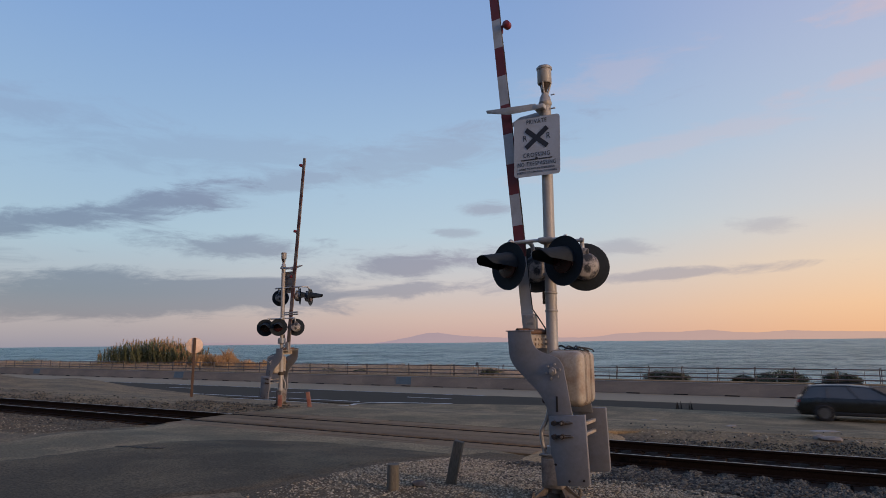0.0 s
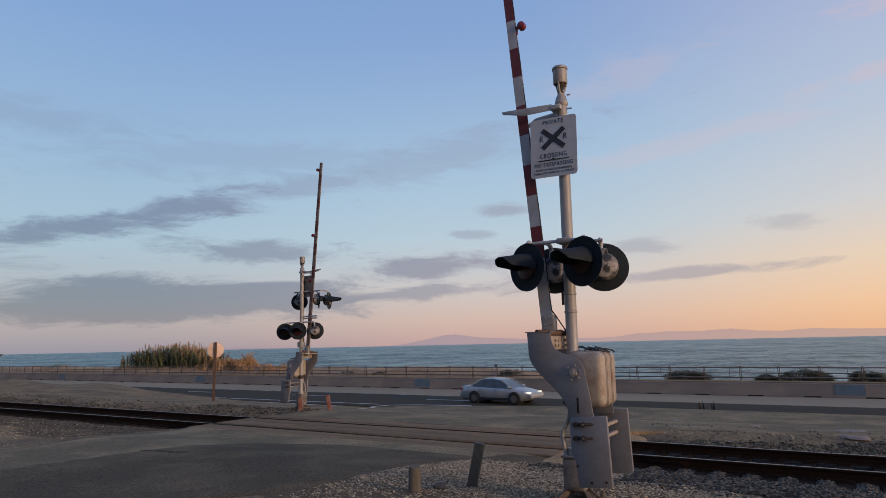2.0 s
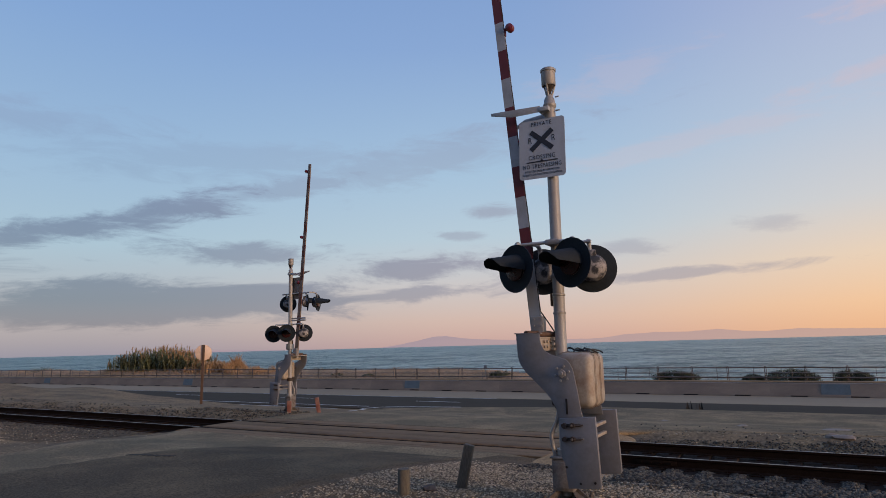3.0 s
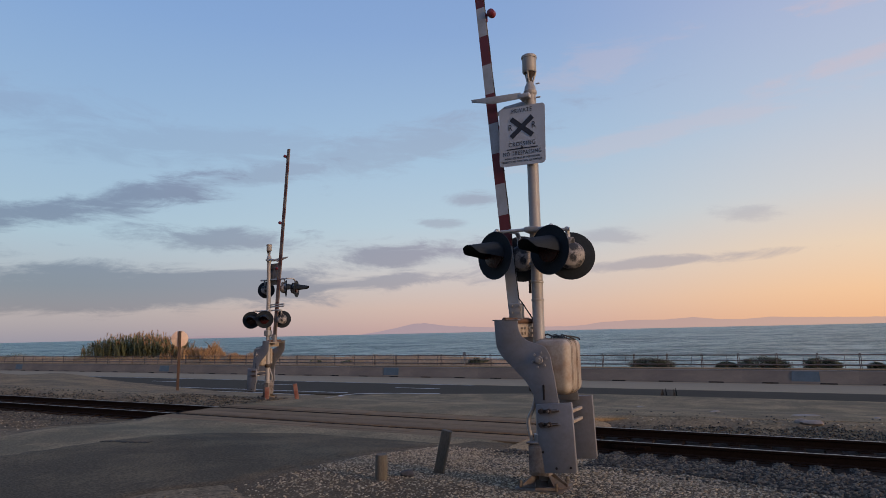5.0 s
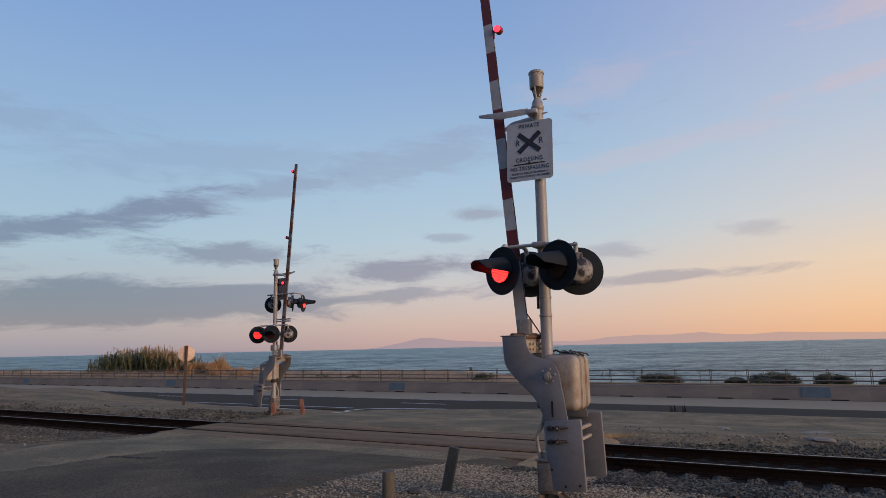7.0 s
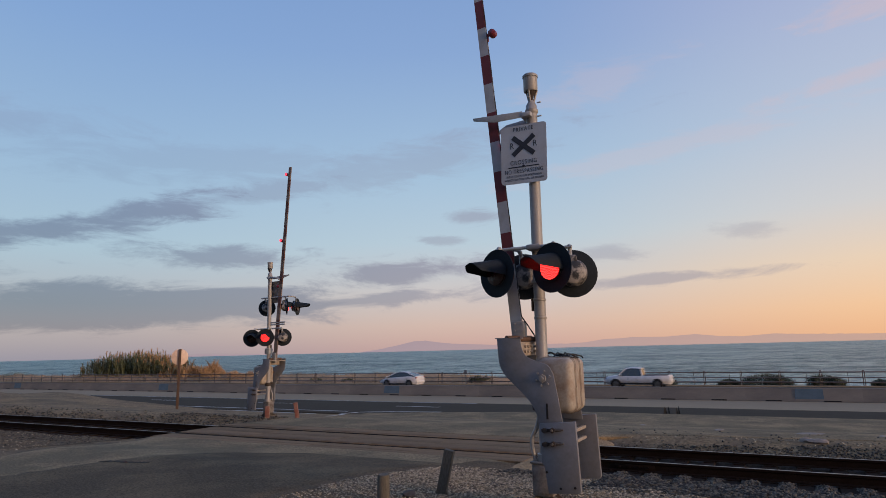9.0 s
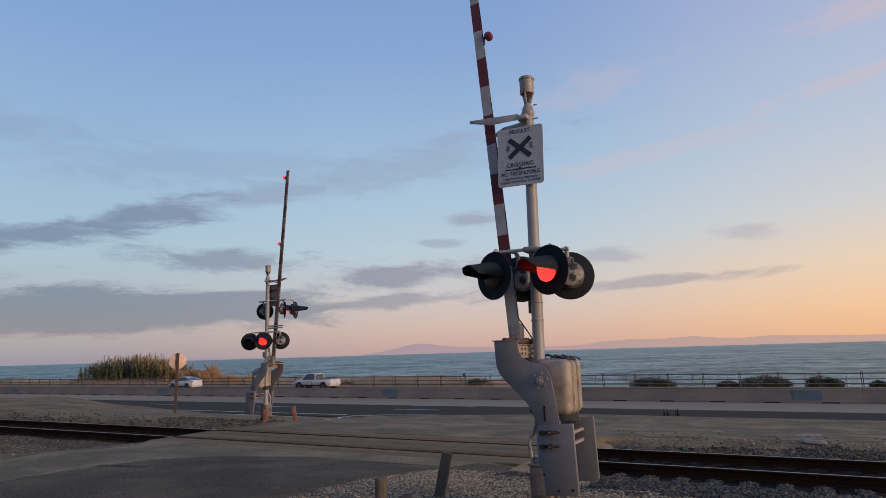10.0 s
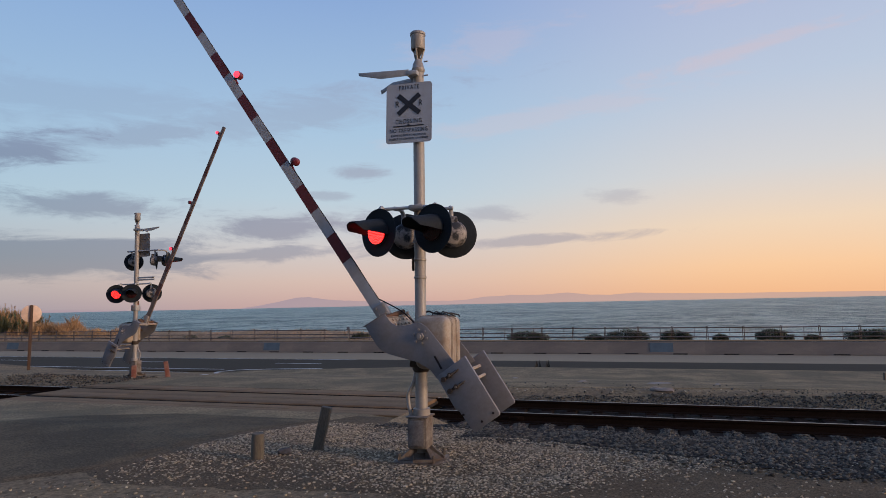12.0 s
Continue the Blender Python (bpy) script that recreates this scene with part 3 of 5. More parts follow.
box(bm, (-150, 50.5, -1.60), (1300, 13.6, 0.1))
sheet("far_highway_road", bm, M["highway"], "dark asphalt lanes behind the median barrier", "road")


def line(x0, x1, y0, y1, w, z, label="faded white painted road line"):
    bm = bmesh.new()
    n = max(1, int(abs(x1 - x0) / 3))
    d = Vector((x1 - x0, y1 - y0, 0)).normalized()
    s = Vector((-d.y, d.x, 0)) * w / 2
    pts = [Vector((x0 + (x1 - x0) * k / n, y0 + (y1 - y0) * k / n, 0)) for k in range(n + 1)]
    a = [bm.verts.new((p - s) + Vector((0, 0, z if z is not None else paved_z(p.x, p.y) + 0.02))) for p in pts]
    b = [bm.verts.new((p + s) + Vector((0, 0, z if z is not None else paved_z(p.x, p.y) + 0.02))) for p in pts]
    for k in range(n):
        bm.faces.new((a[k], a[k + 1], b[k + 1], b[k]))
    r = bmesh.ops.extrude_face_region(bm, geom=bm.faces[:])
    bmesh.ops.translate(bm, verts=[v for v in r["geom"] if isinstance(v, bmesh.types.BMVert)], vec=(0, 0, -0.006))
    return sheet("road_line", bm, M["paint_white"], label, "road marking")


line(-400, -23.5, 30.8, 30.8, 0.16, -1.482)
line(-120, -30, 29.95, 29.3, 0.14, -1.482, "worn white line along the pavement's edge")
line(-30, -24, 29.3, 28.4, 0.14, None, "worn white line along the pavement's edge")
for k in range(-20, 3):
    line(-46.9 + 12.2 * k, -43.6 + 12.2 * k, 34.6, 34.6, 0.13, -1.487, "short white lane dash on the highway")
line(-400, -18, 37.35, 37.35, 0.12, -1.485)
curb = [(-14.0, 16.5), (-14.6, 18.0), (-16.4, 21.0), (-19.0, 24.5), (-21.6, 27.6), (-22.9, 29.4), (-22.4, 30.5), (-20.6, 31.2), (-17.6, 31.8)]
for (xa, ya), (xb, yb) in zip(curb[1:], curb[2:]):
    line(xa, xb, ya, yb, 0.22, None, "curved white edge line of the apron")

# the sea and the far islands
bm = bmesh.new()
rings = [60, 90, 140, 220, 400, 800, 1600, 3000, 4700]
fan = [[bm.verts.new((r * math.sin(radians(a)), r * math.cos(radians(a)), -4.6)) for a in range(-100, 101, 4)] for r in rings]
for p, q in zip(fan, fan[1:]):
    for k in range(len(p) - 1):
        bm.faces.new((p[k], p[k + 1], q[k + 1], q[k]))
sheet("sea_water", bm, water_material(), "calm blue-grey sea rippled to the horizon", "sea")


def ridge(name, outline, dist, label):
    """A far island: its skyline as (degrees to the left, degrees up)."""
    bm = bmesh.new()
    rows = []
    fine_pts = []
    for (a, e), (b, f) in zip(outline, outline[1:]):
        n = max(2, int(abs(b - a) * 3))
        fine_pts += [(a + (b - a) * k / n, e + (f - e) * k / n) for k in range(n)]
    fine_pts.append(outline[-1])
    for k, (a, e) in enumerate(fine_pts):
        e += 0.03 * noise.noise((a * 2.5, 0, 5)) + 0.015 * noise.noise((a * 9, 0, 5))
        c = Vector((-math.sin(radians(a)), math.cos(radians(a)), 0))
        top = max(0.0, dist * math.tan(radians(max(e, 0.0))))
        rows.append([bm.verts.new(c * (dist - 60) + Vector((0, 0, -6))), bm.verts.new(c * dist + Vector((0, 0, top))), bm.verts.new(c * (dist + 90) + Vector((0, 0, -6)))])
    for p, q in zip(rows, rows[1:]):
        for k in range(2):
            bm.faces.new((p[k], q[k], q[k + 1], p[k + 1]))
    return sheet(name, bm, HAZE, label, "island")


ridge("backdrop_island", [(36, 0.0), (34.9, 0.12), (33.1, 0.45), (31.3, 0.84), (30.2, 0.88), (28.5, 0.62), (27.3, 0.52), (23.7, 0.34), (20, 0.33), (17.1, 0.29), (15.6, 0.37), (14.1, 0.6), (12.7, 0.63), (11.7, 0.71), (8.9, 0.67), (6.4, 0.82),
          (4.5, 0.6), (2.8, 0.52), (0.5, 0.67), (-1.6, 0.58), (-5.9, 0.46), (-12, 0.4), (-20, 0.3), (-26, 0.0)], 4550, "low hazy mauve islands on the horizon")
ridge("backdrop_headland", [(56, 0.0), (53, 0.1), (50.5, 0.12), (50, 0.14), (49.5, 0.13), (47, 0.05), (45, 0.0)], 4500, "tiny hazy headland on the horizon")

# unseen hillside added behind the camera: closes the place, darkens faces turned that way
grid_sheet("backdrop_hillside", steps((-700, 500, 40)), steps((-330, -38, 16)), lambda x, y: 0.2 + max(0.0, -38 - y) * 0.62 + 6 * noise.noise((x * 0.02, y * 0.02, 1)) * min(1, (-38 - y) / 30),
           M["dirt"], "unseen brown hillside added behind the camera to block sky light", "hillside")


# ---- crossing signals ----
def disc_ring(bm, r0, r1, y0, y1, seg=36):
    lathe(bm, [(r0, y0), (r1, y0), (r1, y1), (r0, y1)], seg, Matrix.Rotation(radians(90), 4, "X"))


def flasher(parent, x, y, z, yaw, label=""):
    """A round flasher that looks along its own -y, turned by yaw degrees. Returns its led array."""
    bm = bmesh.new()
    turn = Matrix.Rotation(radians(90), 4, "X")
    lathe(bm, [(0.05, -0.012), (0.275, -0.012), (0.295, -0.002), (0.295, 0.006), (0.28, 0.0), (0.05, 0.0)], 40, turn)
    lamp = part("flasher", bm, M["black"], parent, label or "black round flasher with a hooded red lens")
    lamp.matrix_basis = pose(x, y, z, 0, 0, yaw)
    bm = bmesh.new()
    lathe(bm, [(0.15, 0.0), (0.17, -0.015), (0.165, -0.10), (0.135, -0.17), (0.07, -0.20), (0.0001, -0.205)], 32, turn)
    box(bm, (0, 0.11, 0.17), (0.09, 0.1, 0.09), 0.02)
    part("lamp_housing", bm, M["peeled"], lamp, "lamp housing with peeling grey paint")
    # the hood: a visor like a cap's peak, its free edge rounded
    bm = bmesh.new()
    rows = []
    for k in range(13):
        t = k / 12
        yy, rr = -0.005 - 0.43 * t, 0.168 - 0.05 * t
        span = 102 - 18 * t - 40 * max(0.0, (t - 0.8) / 0.2) ** 2
        rows.append([(Vector((math.sin(radians(a)) * rr, yy, math.cos(radians(a)) * rr * (1 - 0.12 * t) - 0.01 * t))) for a in [span * (j / 7 - 1) for j in range(15)]])
    for s in (0.0, 0.006):
        vs = [[bm.verts.new(p + Vector((p.x, 0, p.z)).normalized() * s) for p in r] for r in rows]
        for p, q in zip(vs, vs[1:]):
            for k in range(14):
                bm.faces.new((p[k], p[k + 1], q[k + 1], q[k]))
        if s:
            for k in range(14):
                bm.faces.new((last[-1][k], last[-1][k + 1], vs[-1][k + 1], vs[-1][k]))
        last = vs
    part("hood", bm, M["black"], lamp)
    bm = bmesh.new()
    lathe(bm, [(0.15, 0.012), (0.15, 0.028), (0.12, 0.034), (0.0001, 0.04)], 32, turn)
    part("lens", bm, M["lens"], lamp, "dark red lens")
    bm = bmesh.new()
    for ring in range(8):
        for k in range(max(1, ring * 6)):
            a = 2 * math.pi * k / max(1, ring * 6)
            bmesh.ops.create_cone(bm, cap_ends=True, segments=6, radius1=0.0078, radius2=0.005, depth=0.012,
                                  matrix=Matrix.Translation((ring * 0.0195 * math.cos(a), -0.046, ring * 0.0195 * math.sin(a))) @ turn)
    dots = len(bm.faces)
    lathe(bm, [(0.142, 0.030), (0.142, 0.036), (0.115, 0.0405), (0.0001, 0.0425)], 32, turn)
    bm.faces.ensure_lookup_table()
    for f in bm.faces[dots:]:
        f.material_index = 1
    led = part("led_array", bm, [LED, LED_LENS], lamp, "glowing red led array")
    return led


def arm_light(parent, a, lean, face):
    """A small red lamp on the rear edge of the gate arm, a metres up along it."""
    c, s = math.cos(radians(lean)), math.sin(radians(lean))
    base = Vector((-0.43 - s * a, 0, 0.42 + c * a))
    side = Vector((c, 0, s))
    bm = bmesh.new()
    tube(bm, base + side * 0.05, base + side * 0.10, 0.022, seg=12)
    box(bm, base + side * 0.075 - Vector((0, 0, 0.05)), (0.02, 0.03, 0.09), 0.004)
    body = part("arm_light", bm, M["red_lens"], parent, "small red gate arm lamp")
    p = base + side * 0.145
    bm = bmesh.new()
    for sy in (-1, 1):
        lathe(bm, [(0.052, 0), (0.056, 0.02), (0.052, 0.04), (0.025, 0.052), (0.0001, 0.055)], 14, Matrix.Translation(p) @ Matrix.Rotation(radians(90 * sy), 4, "X"))
    part("arm_light_lens", bm, M["red_lens"], body, "faceted red lens")
    bm = bmesh.new()
    lathe(bm, [(0.049, 0.044), (0.047, 0.056), (0.03, 0.066), (0.0001, 0.07)], 14, Matrix.Translation(p) @ Matrix.Rotation(radians(90 * face), 4, "X"))
    return part("arm_led", bm, ARM_LED, body, "glowing red lamp insert")


PIVOT = Vector((0.14, 0, 1.50))     # the gate's axle above the mast's foot


def gate(parent, face, lean=5.0, length=6.75):
    """The gate arm with its side plates and counterweights; the origin is the axle, the arm at rest leans by lean degrees to -x."""
    c, s = math.cos(radians(lean)), math.sin(radians(lean))
    bm = bmesh.new()
    m = Matrix.Translation((-0.43, 0, 0.42)) @ Matrix.Rotation(radians(-lean), 4, "Y")
    cuts = [0.0, 0.96] + [0.96 + 0.41 * k for k in range(1, 15)]
    cuts = [v for v in cuts if v < length - 0.1] + [length]
    rings = []
    for v in cuts:
        w = (0.145 - 0.04 * v / length) / 2
        rings.append([bm.verts.new(m @ Vector((x, y, v))) for x, y in ((-w, -0.022), (w, -0.022), (w, 0.022), (-w, 0.022))])
    for k, (r0, r1) in enumerate(zip(rings, rings[1:])):
        for j in range(4):
            bm.faces.new((r0[j], r0[(j + 1) % 4], r1[(j + 1) % 4], r1[j])).material_index = 1 if k % 2 == 1 else 0
    bm.faces.new(rings[0]), bm.faces.new(rings[-1])
    arm = part("gate_arm", bm, [M["white"], M["red"]] if face > 0 else [M["dull_white"], M["dull_red"]], parent, "red and white striped gate arm with scratched sheeting", smooth=0)
    arm.matrix_basis = Matrix.Translation(PIVOT)
    # the clamp at the arm's foot
    bm = bmesh.new()
    box(bm, (-0.41, 0, 0.50), (0.17, 0.10, 0.34), 0.012, Matrix.Rotation(radians(-lean * 0.2), 4, "Y"))
    for dz in (0.38, 0.46, 0.55, 0.63):
        for dx in (-0.05, 0.05):
            tube(bm, (-0.41 + dx, -0.062, dz), (-0.41 + dx, 0.062, dz), 0.014, seg=8)
    part("arm_clamp", bm, M["alu"], arm, "bolted metal arm clamp")
    bm = bmesh.new()
    box(bm, (-0.41, 0.0, 0.40), (0.30, 0.74, 0.025), 0.005)
    box(bm, (-0.27, -0.02, 0.33), (0.02, 0.72, 0.16), 0.005)
    for y in (-0.26, -0.16, -0.05, 0.08, 0.2):
        for zz in (0.30, 0.36):
            tube(bm, (-0.255, y, zz), (-0.24, y, zz), 0.016, seg=6)
    part("arm_bracket", bm, M["cream"], arm, "cream painted bolted bracket with rust streaks")
    bm = bmesh.new()
    tube(bm, (-0.49, -0.24, 0.455), (-0.33, 0.16, 0.455), 0.035, seg=14)
    tube(bm, (-0.35, -0.20, 0.445), (-0.21, 0.10, 0.445), 0.03, seg=14)
    part("shear_pin", bm, M["rust"], arm, "rusty steel pivot pin")
    curve = lambda pts: [(v.x, v.y) for v in curve_pts([(a, b, 0) for a, b in pts], 4)]
    outline = curve([(-0.223, 0.455), (-0.205, 0.33), (-0.14, 0.235), (0.0, 0.18), (0.10, 0.14), (0.155, 0.05)]) + [(0.20, -0.2), (0.245, -0.52), (-0.035, -0.52)] + \
        curve([(-0.06, -0.38), (-0.145, -0.244), (-0.30, -0.09), (-0.43, 0.04), (-0.49, 0.15), (-0.507, 0.30)]) + [(-0.515, 0.46)]
    outline = [(x - 0.035, z) for x, z in outline]
    for y in (-0.40, 0.36):
        bm = bmesh.new()
        slab(bm, outline, y, y + 0.018, 0.004)
        box(bm, (-0.405, y + (0.03 if y < 0 else -0.012), 0.455), (0.33, 0.07, 0.012), 0.003)
        plate = part("side_plate", bm, M["plate"], arm, "curved grey side plate of the gate")
        skin = y - 0.001 if y < 0 else y + 0.019
        sg = -1 if y < 0 else 1
        bm = bmesh.new()
        tube(bm, (0, skin, 0), (0, skin + sg * 0.03, 0), 0.045, seg=6)
        tube(bm, (0, skin + sg * 0.03, 0), (0, skin + sg * 0.055, 0), 0.02, seg=12)
        for k in range(6):
            a = radians(60 * k + 15)
            tube(bm, (0.082 * math.cos(a), skin, 0.082 * math.sin(a)), (0.082 * math.cos(a), skin + sg * 0.018, 0.082 * math.sin(a)), 0.014, seg=6)
        part("axle_bolts", bm, M["alu"], plate, "axle nut ringed with bolts")
        bm = bmesh.new()
        box(bm, (0.035, skin + sg * 0.002, -0.36), (0.022, 0.006, 0.17))
        part("slot", bm, M["groove"], plate, "dark slot")
        bm = bmesh.new()
        w0 = skin + sg * 0.004
        slab(bm, [(-0.045, -0.49), (0.362, -0.455), (0.39, -1.17), (0.375, -1.195), (0.03, -1.225), (-0.005, -0.95), (-0.035, -0.90)], min(w0, w0 + sg * 0.05), max(w0, w0 + sg * 0.05), 0.006)
        weight = part("counterweight", bm, M["plate"], arm, "heavy grey counterweight plate")
        f2 = w0 + sg * 0.05
        for zz in (-0.555, -0.70):
            bm = bmesh.new()
            rot = Matrix.Translation((0.09, f2 + sg * 0.004, zz)) @ Matrix.Rotation(radians(-4), 4, "Y")
            box(bm, (0, 0, 0), (0.22, 0.01, 0.03), 0.0, rot)
            for dx in (-0.07, 0.02):
                tube(bm, rot @ Vector((dx, 0, 0)), rot @ Vector((dx, sg * 0.035, 0)), 0.03, seg=6)
            part("clamp_slot", bm, M["dark_rust"], weight, "oily slot with clamping bolts")
            bm = bmesh.new()
            tube(bm, rot @ Vector((0.02, 0, 0)), rot @ Vector((0.02, sg * 0.06, 0)), 0.013, seg=8)
            tube(bm, rot @ Vector((0.03, sg * 0.012, 0)), rot @ Vector((0.14, sg * 0.012, 0)), 0.009, seg=8)
            part("bolt", bm, M["foot"], weight, "weathered clamping bolt")
        for dx, zz in ((0.17, -1.16), (0.02, -1.0), (0.33, -1.14)):
            bm = bmesh.new()
            tube(bm, (dx, f2, zz), (dx, f2 + sg * 0.008, zz), 0.014, seg=8)
            part("hole", bm, M["groove"], weight, "dark bolt hole")
    for zz in (-0.60, -0.72):
        bm = bmesh.new()
        box(bm, (0.23, -0.02, zz), (0.05, 0.72, 0.035), 0.006)
        part("cross_bar", bm, M["cream"], arm, "pale cross bar")
    # wiring along the arm
    bm = bmesh.new()
    side = Vector((c, 0, s))
    pts = [Vector((-0.43, -0.01, 0.42)) + Vector((-s, 0, c)) * a + side * (0.076 - 0.02 * a / length + 0.004 * math.sin(a * 9)) for a in [0.3 + 0.15 * k for k in range(42)]]
    pipe(bm, pts, 0.007, 6)
    for a in [0.9 + 0.15 * k for k in range(37)]:
        p = Vector((-0.43, 0, 0.42)) + Vector((-s, 0, c)) * a + side * (0.072 - 0.02 * a / length)
        box(bm, p, (0.012, 0.03, 0.009))
    pipe(bm, curve_pts([pts[0], Vector((-0.29, -0.02, 0.60)), Vector((-0.18, -0.02, 0.42)), Vector((-0.12, -0.02, 0.24))], 5), 0.008, 6)
    part("arm_wire", bm, M["cable"], arm, "black wire clipped along the arm")
    leds = [arm_light(arm, a, lean, face) for a in (length - 0.25, 4.12, 2.52)]
    return arm, leds


def text_line(body, size, x, z, y, parent, squeeze=1.0, name="lettering"):
    cu = bpy.data.curves.new(name, "FONT")
    cu.body, cu.size, cu.align_x, cu.align_y, cu.extrude = body, size, "CENTER", "CENTER", 0.0012
    cu.space_character, cu.offset = 1.22, -size * 0.004
    cu.materials.append(M["sign_ink"])
    ob = new(name, cu)
    ob.parent = parent
    ob.matrix_basis = pose(x, y, z, 90, 0, 0) @ Matrix.Diagonal((squeeze, 1, 1, 1))
    return ob


def crossing_signal(m, label, near):
    root = thing("crossing_signal", m, label, "railroad signal", "crossing signals")
    # foot
    bm = bmesh.new()
    slab(bm, rounded(0.56, 0.5, 0.04), 0, 0.03, 0.006)
    bmesh.ops.rotate(bm, verts=bm.verts[:], cent=(0, 0, 0), matrix=Matrix.Rotation(radians(-90), 3, "X"))
    bmesh.ops.translate(bm, verts=bm.verts[:], vec=(0, 0, 0.03))
    for a in range(4):
        mm = Matrix.Rotation(radians(45 + 90 * a), 4, "Z")
        tube(bm, mm @ Vector((0.30, 0, 0)), mm @ Vector((0.30, 0, 0.12)), 0.018, seg=8)
        tube(bm, mm @ Vector((0.30, 0, 0.05)), mm @ Vector((0.30, 0, 0.08)), 0.032, seg=6)
        n0 = len(bm.verts)
        slab(bm, [(0.06, 0.04), (0.28, 0.04), (0.28, 0.07), (0.10, 0.20), (0.06, 0.20)], -0.012, 0.012)
        bm.verts.ensure_lookup_table()
        for v in bm.verts[n0:]:
            v.co = mm @ v.co
    part("foot", bm, M["foot"], root, "weathered bolted cast foot with gussets")
    bm = bmesh.new()
    box(bm, (-0.01, -0.02, 0.34), (0.25, 0.26, 0.36), 0.025)
    box(bm, (-0.01, -0.165, 0.345), (0.20, 0.015, 0.29), 0.006)
    box(bm, (-0.01, -0.02, 0.53), (0.275, 0.29, 0.02), 0.006)
    part("junction_box", bm, M["box_grey"], root, "weathered grey junction box round the mast's foot")
    bm = bmesh.new()
    pipe(bm, curve_pts([(-0.11, -0.06, 0.53), (-0.14, -0.06, 0.66), (-0.15, -0.05, 0.78), (-0.09, -0.03, 0.92), (-0.06, -0.02, 1.05)], 4), 0.024, 10)
    part("conduit", bm, M["alu"], root, "bent metal conduit")
    # mast
    bm = bmesh.new()
    lathe(bm, [(0.074, 0.1), (0.074, 1.15), (0.07, 1.16), (0.07, 4.83), (0.0001, 4.835)], 28)
    part("mast", bm, M["alu"], root, "round silver painted mast")
    for z0, z1, r in ((0.53, 0.62, 0.105), (1.12, 1.2, 0.095), (2.18, 2.21, 0.078), (2.40, 2.43, 0.078), (2.62, 2.66, 0.09), (2.9, 2.94, 0.085)):
        bm = bmesh.new()
        lathe(bm, [(0.07, z0), (r, z0 + 0.005), (r, z1 - 0.005), (0.07, z1)], 28)
        part("mast_clamp", bm, M["alu"], root, "clamp band round the mast")
    bm = bmesh.new()
    box(bm, (-0.085, -0.02, 2.36), (0.02, 0.05, 0.16), 0.006)
    part("latch", bm, M["rust"], root, "small rusty latch on the mast")
    bm = bmesh.new()
    lathe(bm, [(0.085, 1.05), (0.105, 1.08), (0.105, 1.14), (0.085, 1.19)], 20)
    box(bm, (-0.04, -0.06, 1.15), (0.15, 0.1, 0.08), 0.02)
    part("mechanism_bracket", bm, M["dark_rust"], root, "rusty bracket under the gate mechanism")
    # mechanism case
    bm = bmesh.new()
    box(bm, (0.225, 0.0, 1.415), (0.42, 0.56, 0.61), 0.08, seg=4)
    case = part("mechanism_case", bm, M["cream"], root, "rounded weathered cream gate mechanism case")
    bm = bmesh.new()
    for yy in (-0.16, 0.03):
        slab(bm, rounded(0.444, 0.634, 0.09, 6, 0.225, 1.415), yy, yy + 0.028, 0.006)
    part("case_flange", bm, M["cream"], case, "raised flange round the case")
    bm = bmesh.new()
    for yy in (-0.137, 0.053):
        slab(bm, rounded(0.448, 0.638, 0.09, 6, 0.225, 1.415), yy - 0.012, yy - 0.007)
    part("case_seam", bm, M["rust"], case, "dark rusty seam")
    bm = bmesh.new()
    tube(bm, (PIVOT.x, -0.36, 1.5), (PIVOT.x, 0.36, 1.5), 0.05, seg=18)
    part("axle", bm, M["rust"], root, "steel gate axle")
    bm = bmesh.new()
    rng = random.Random(5)
    for k in range(5):
        x = 0.16 + 0.05 * k
        pipe(bm, curve_pts([(x, -0.1 + rng.uniform(-.05, .05), 1.715), (x + 0.02, rng.uniform(-.1, .1), 1.75 + rng.uniform(0, .03)), (x + 0.09, rng.uniform(-.1, .1), 1.735), (x + 0.12, 0.05, 1.716)], 4), 0.009, 6)
    pipe(bm, curve_pts([(0.02, 0.06, 1.75), (0.1, 0.02, 1.78), (0.18, 0, 1.75), (0.26, -0.02, 1.76)], 4), 0.011, 6)
    part("case_cable", bm, M["cable"], root, "tangle of black cable on the case")
    # bell
    bm = bmesh.new()
    lathe(bm, [(0.07, 4.78), (0.078, 4.80), (0.084, 4.81), (0.084, 4.84), (0.074, 4.85), (0.068, 4.90), (0.036, 4.965), (0.0001, 4.97)], 28)
    lathe(bm, [(0.03, 5.09), (0.084, 5.09), (0.09, 5.10), (0.09, 5.275), (0.099, 5.28), (0.099, 5.305), (0.085, 5.32), (0.0001, 5.325)], 28)
    for a in (30, 150, 270):
        tube(bm, (0.034 * math.cos(radians(a)), 0.034 * math.sin(radians(a)), 4.95), (0.078 * math.cos(radians(a)), 0.078 * math.sin(radians(a)), 5.10), 0.013, seg=8)
    bell = part("bell", bm, M["alu"], root, "silver electronic bell on the mast's top")
    for c, s in (((-0.01, -0.045, 5.03), (0.03, 0.04, 0.06)), ((0.11, -0.02, 4.92), (0.05, 0.02, 0.015)), ((0.11, -0.02, 4.74), (0.06, 0.02, 0.015))):
        bm = bmesh.new()
        box(bm, c, s, 0.003)
        part("bell_bolt", bm, M["sign_face"], bell, "pale bolt")
    bm = bmesh.new()
    lathe(bm, [(0.034, 4.96), (0.03, 5.0), (0.045, 5.04), (0.072, 5.092), (0.0001, 5.094)], 20)
    part("bell_throat", bm, M["dark_rust"], bell, "dark throat of the bell")
    # fork that keeps the upright arm from swaying
    bm = bmesh.new()
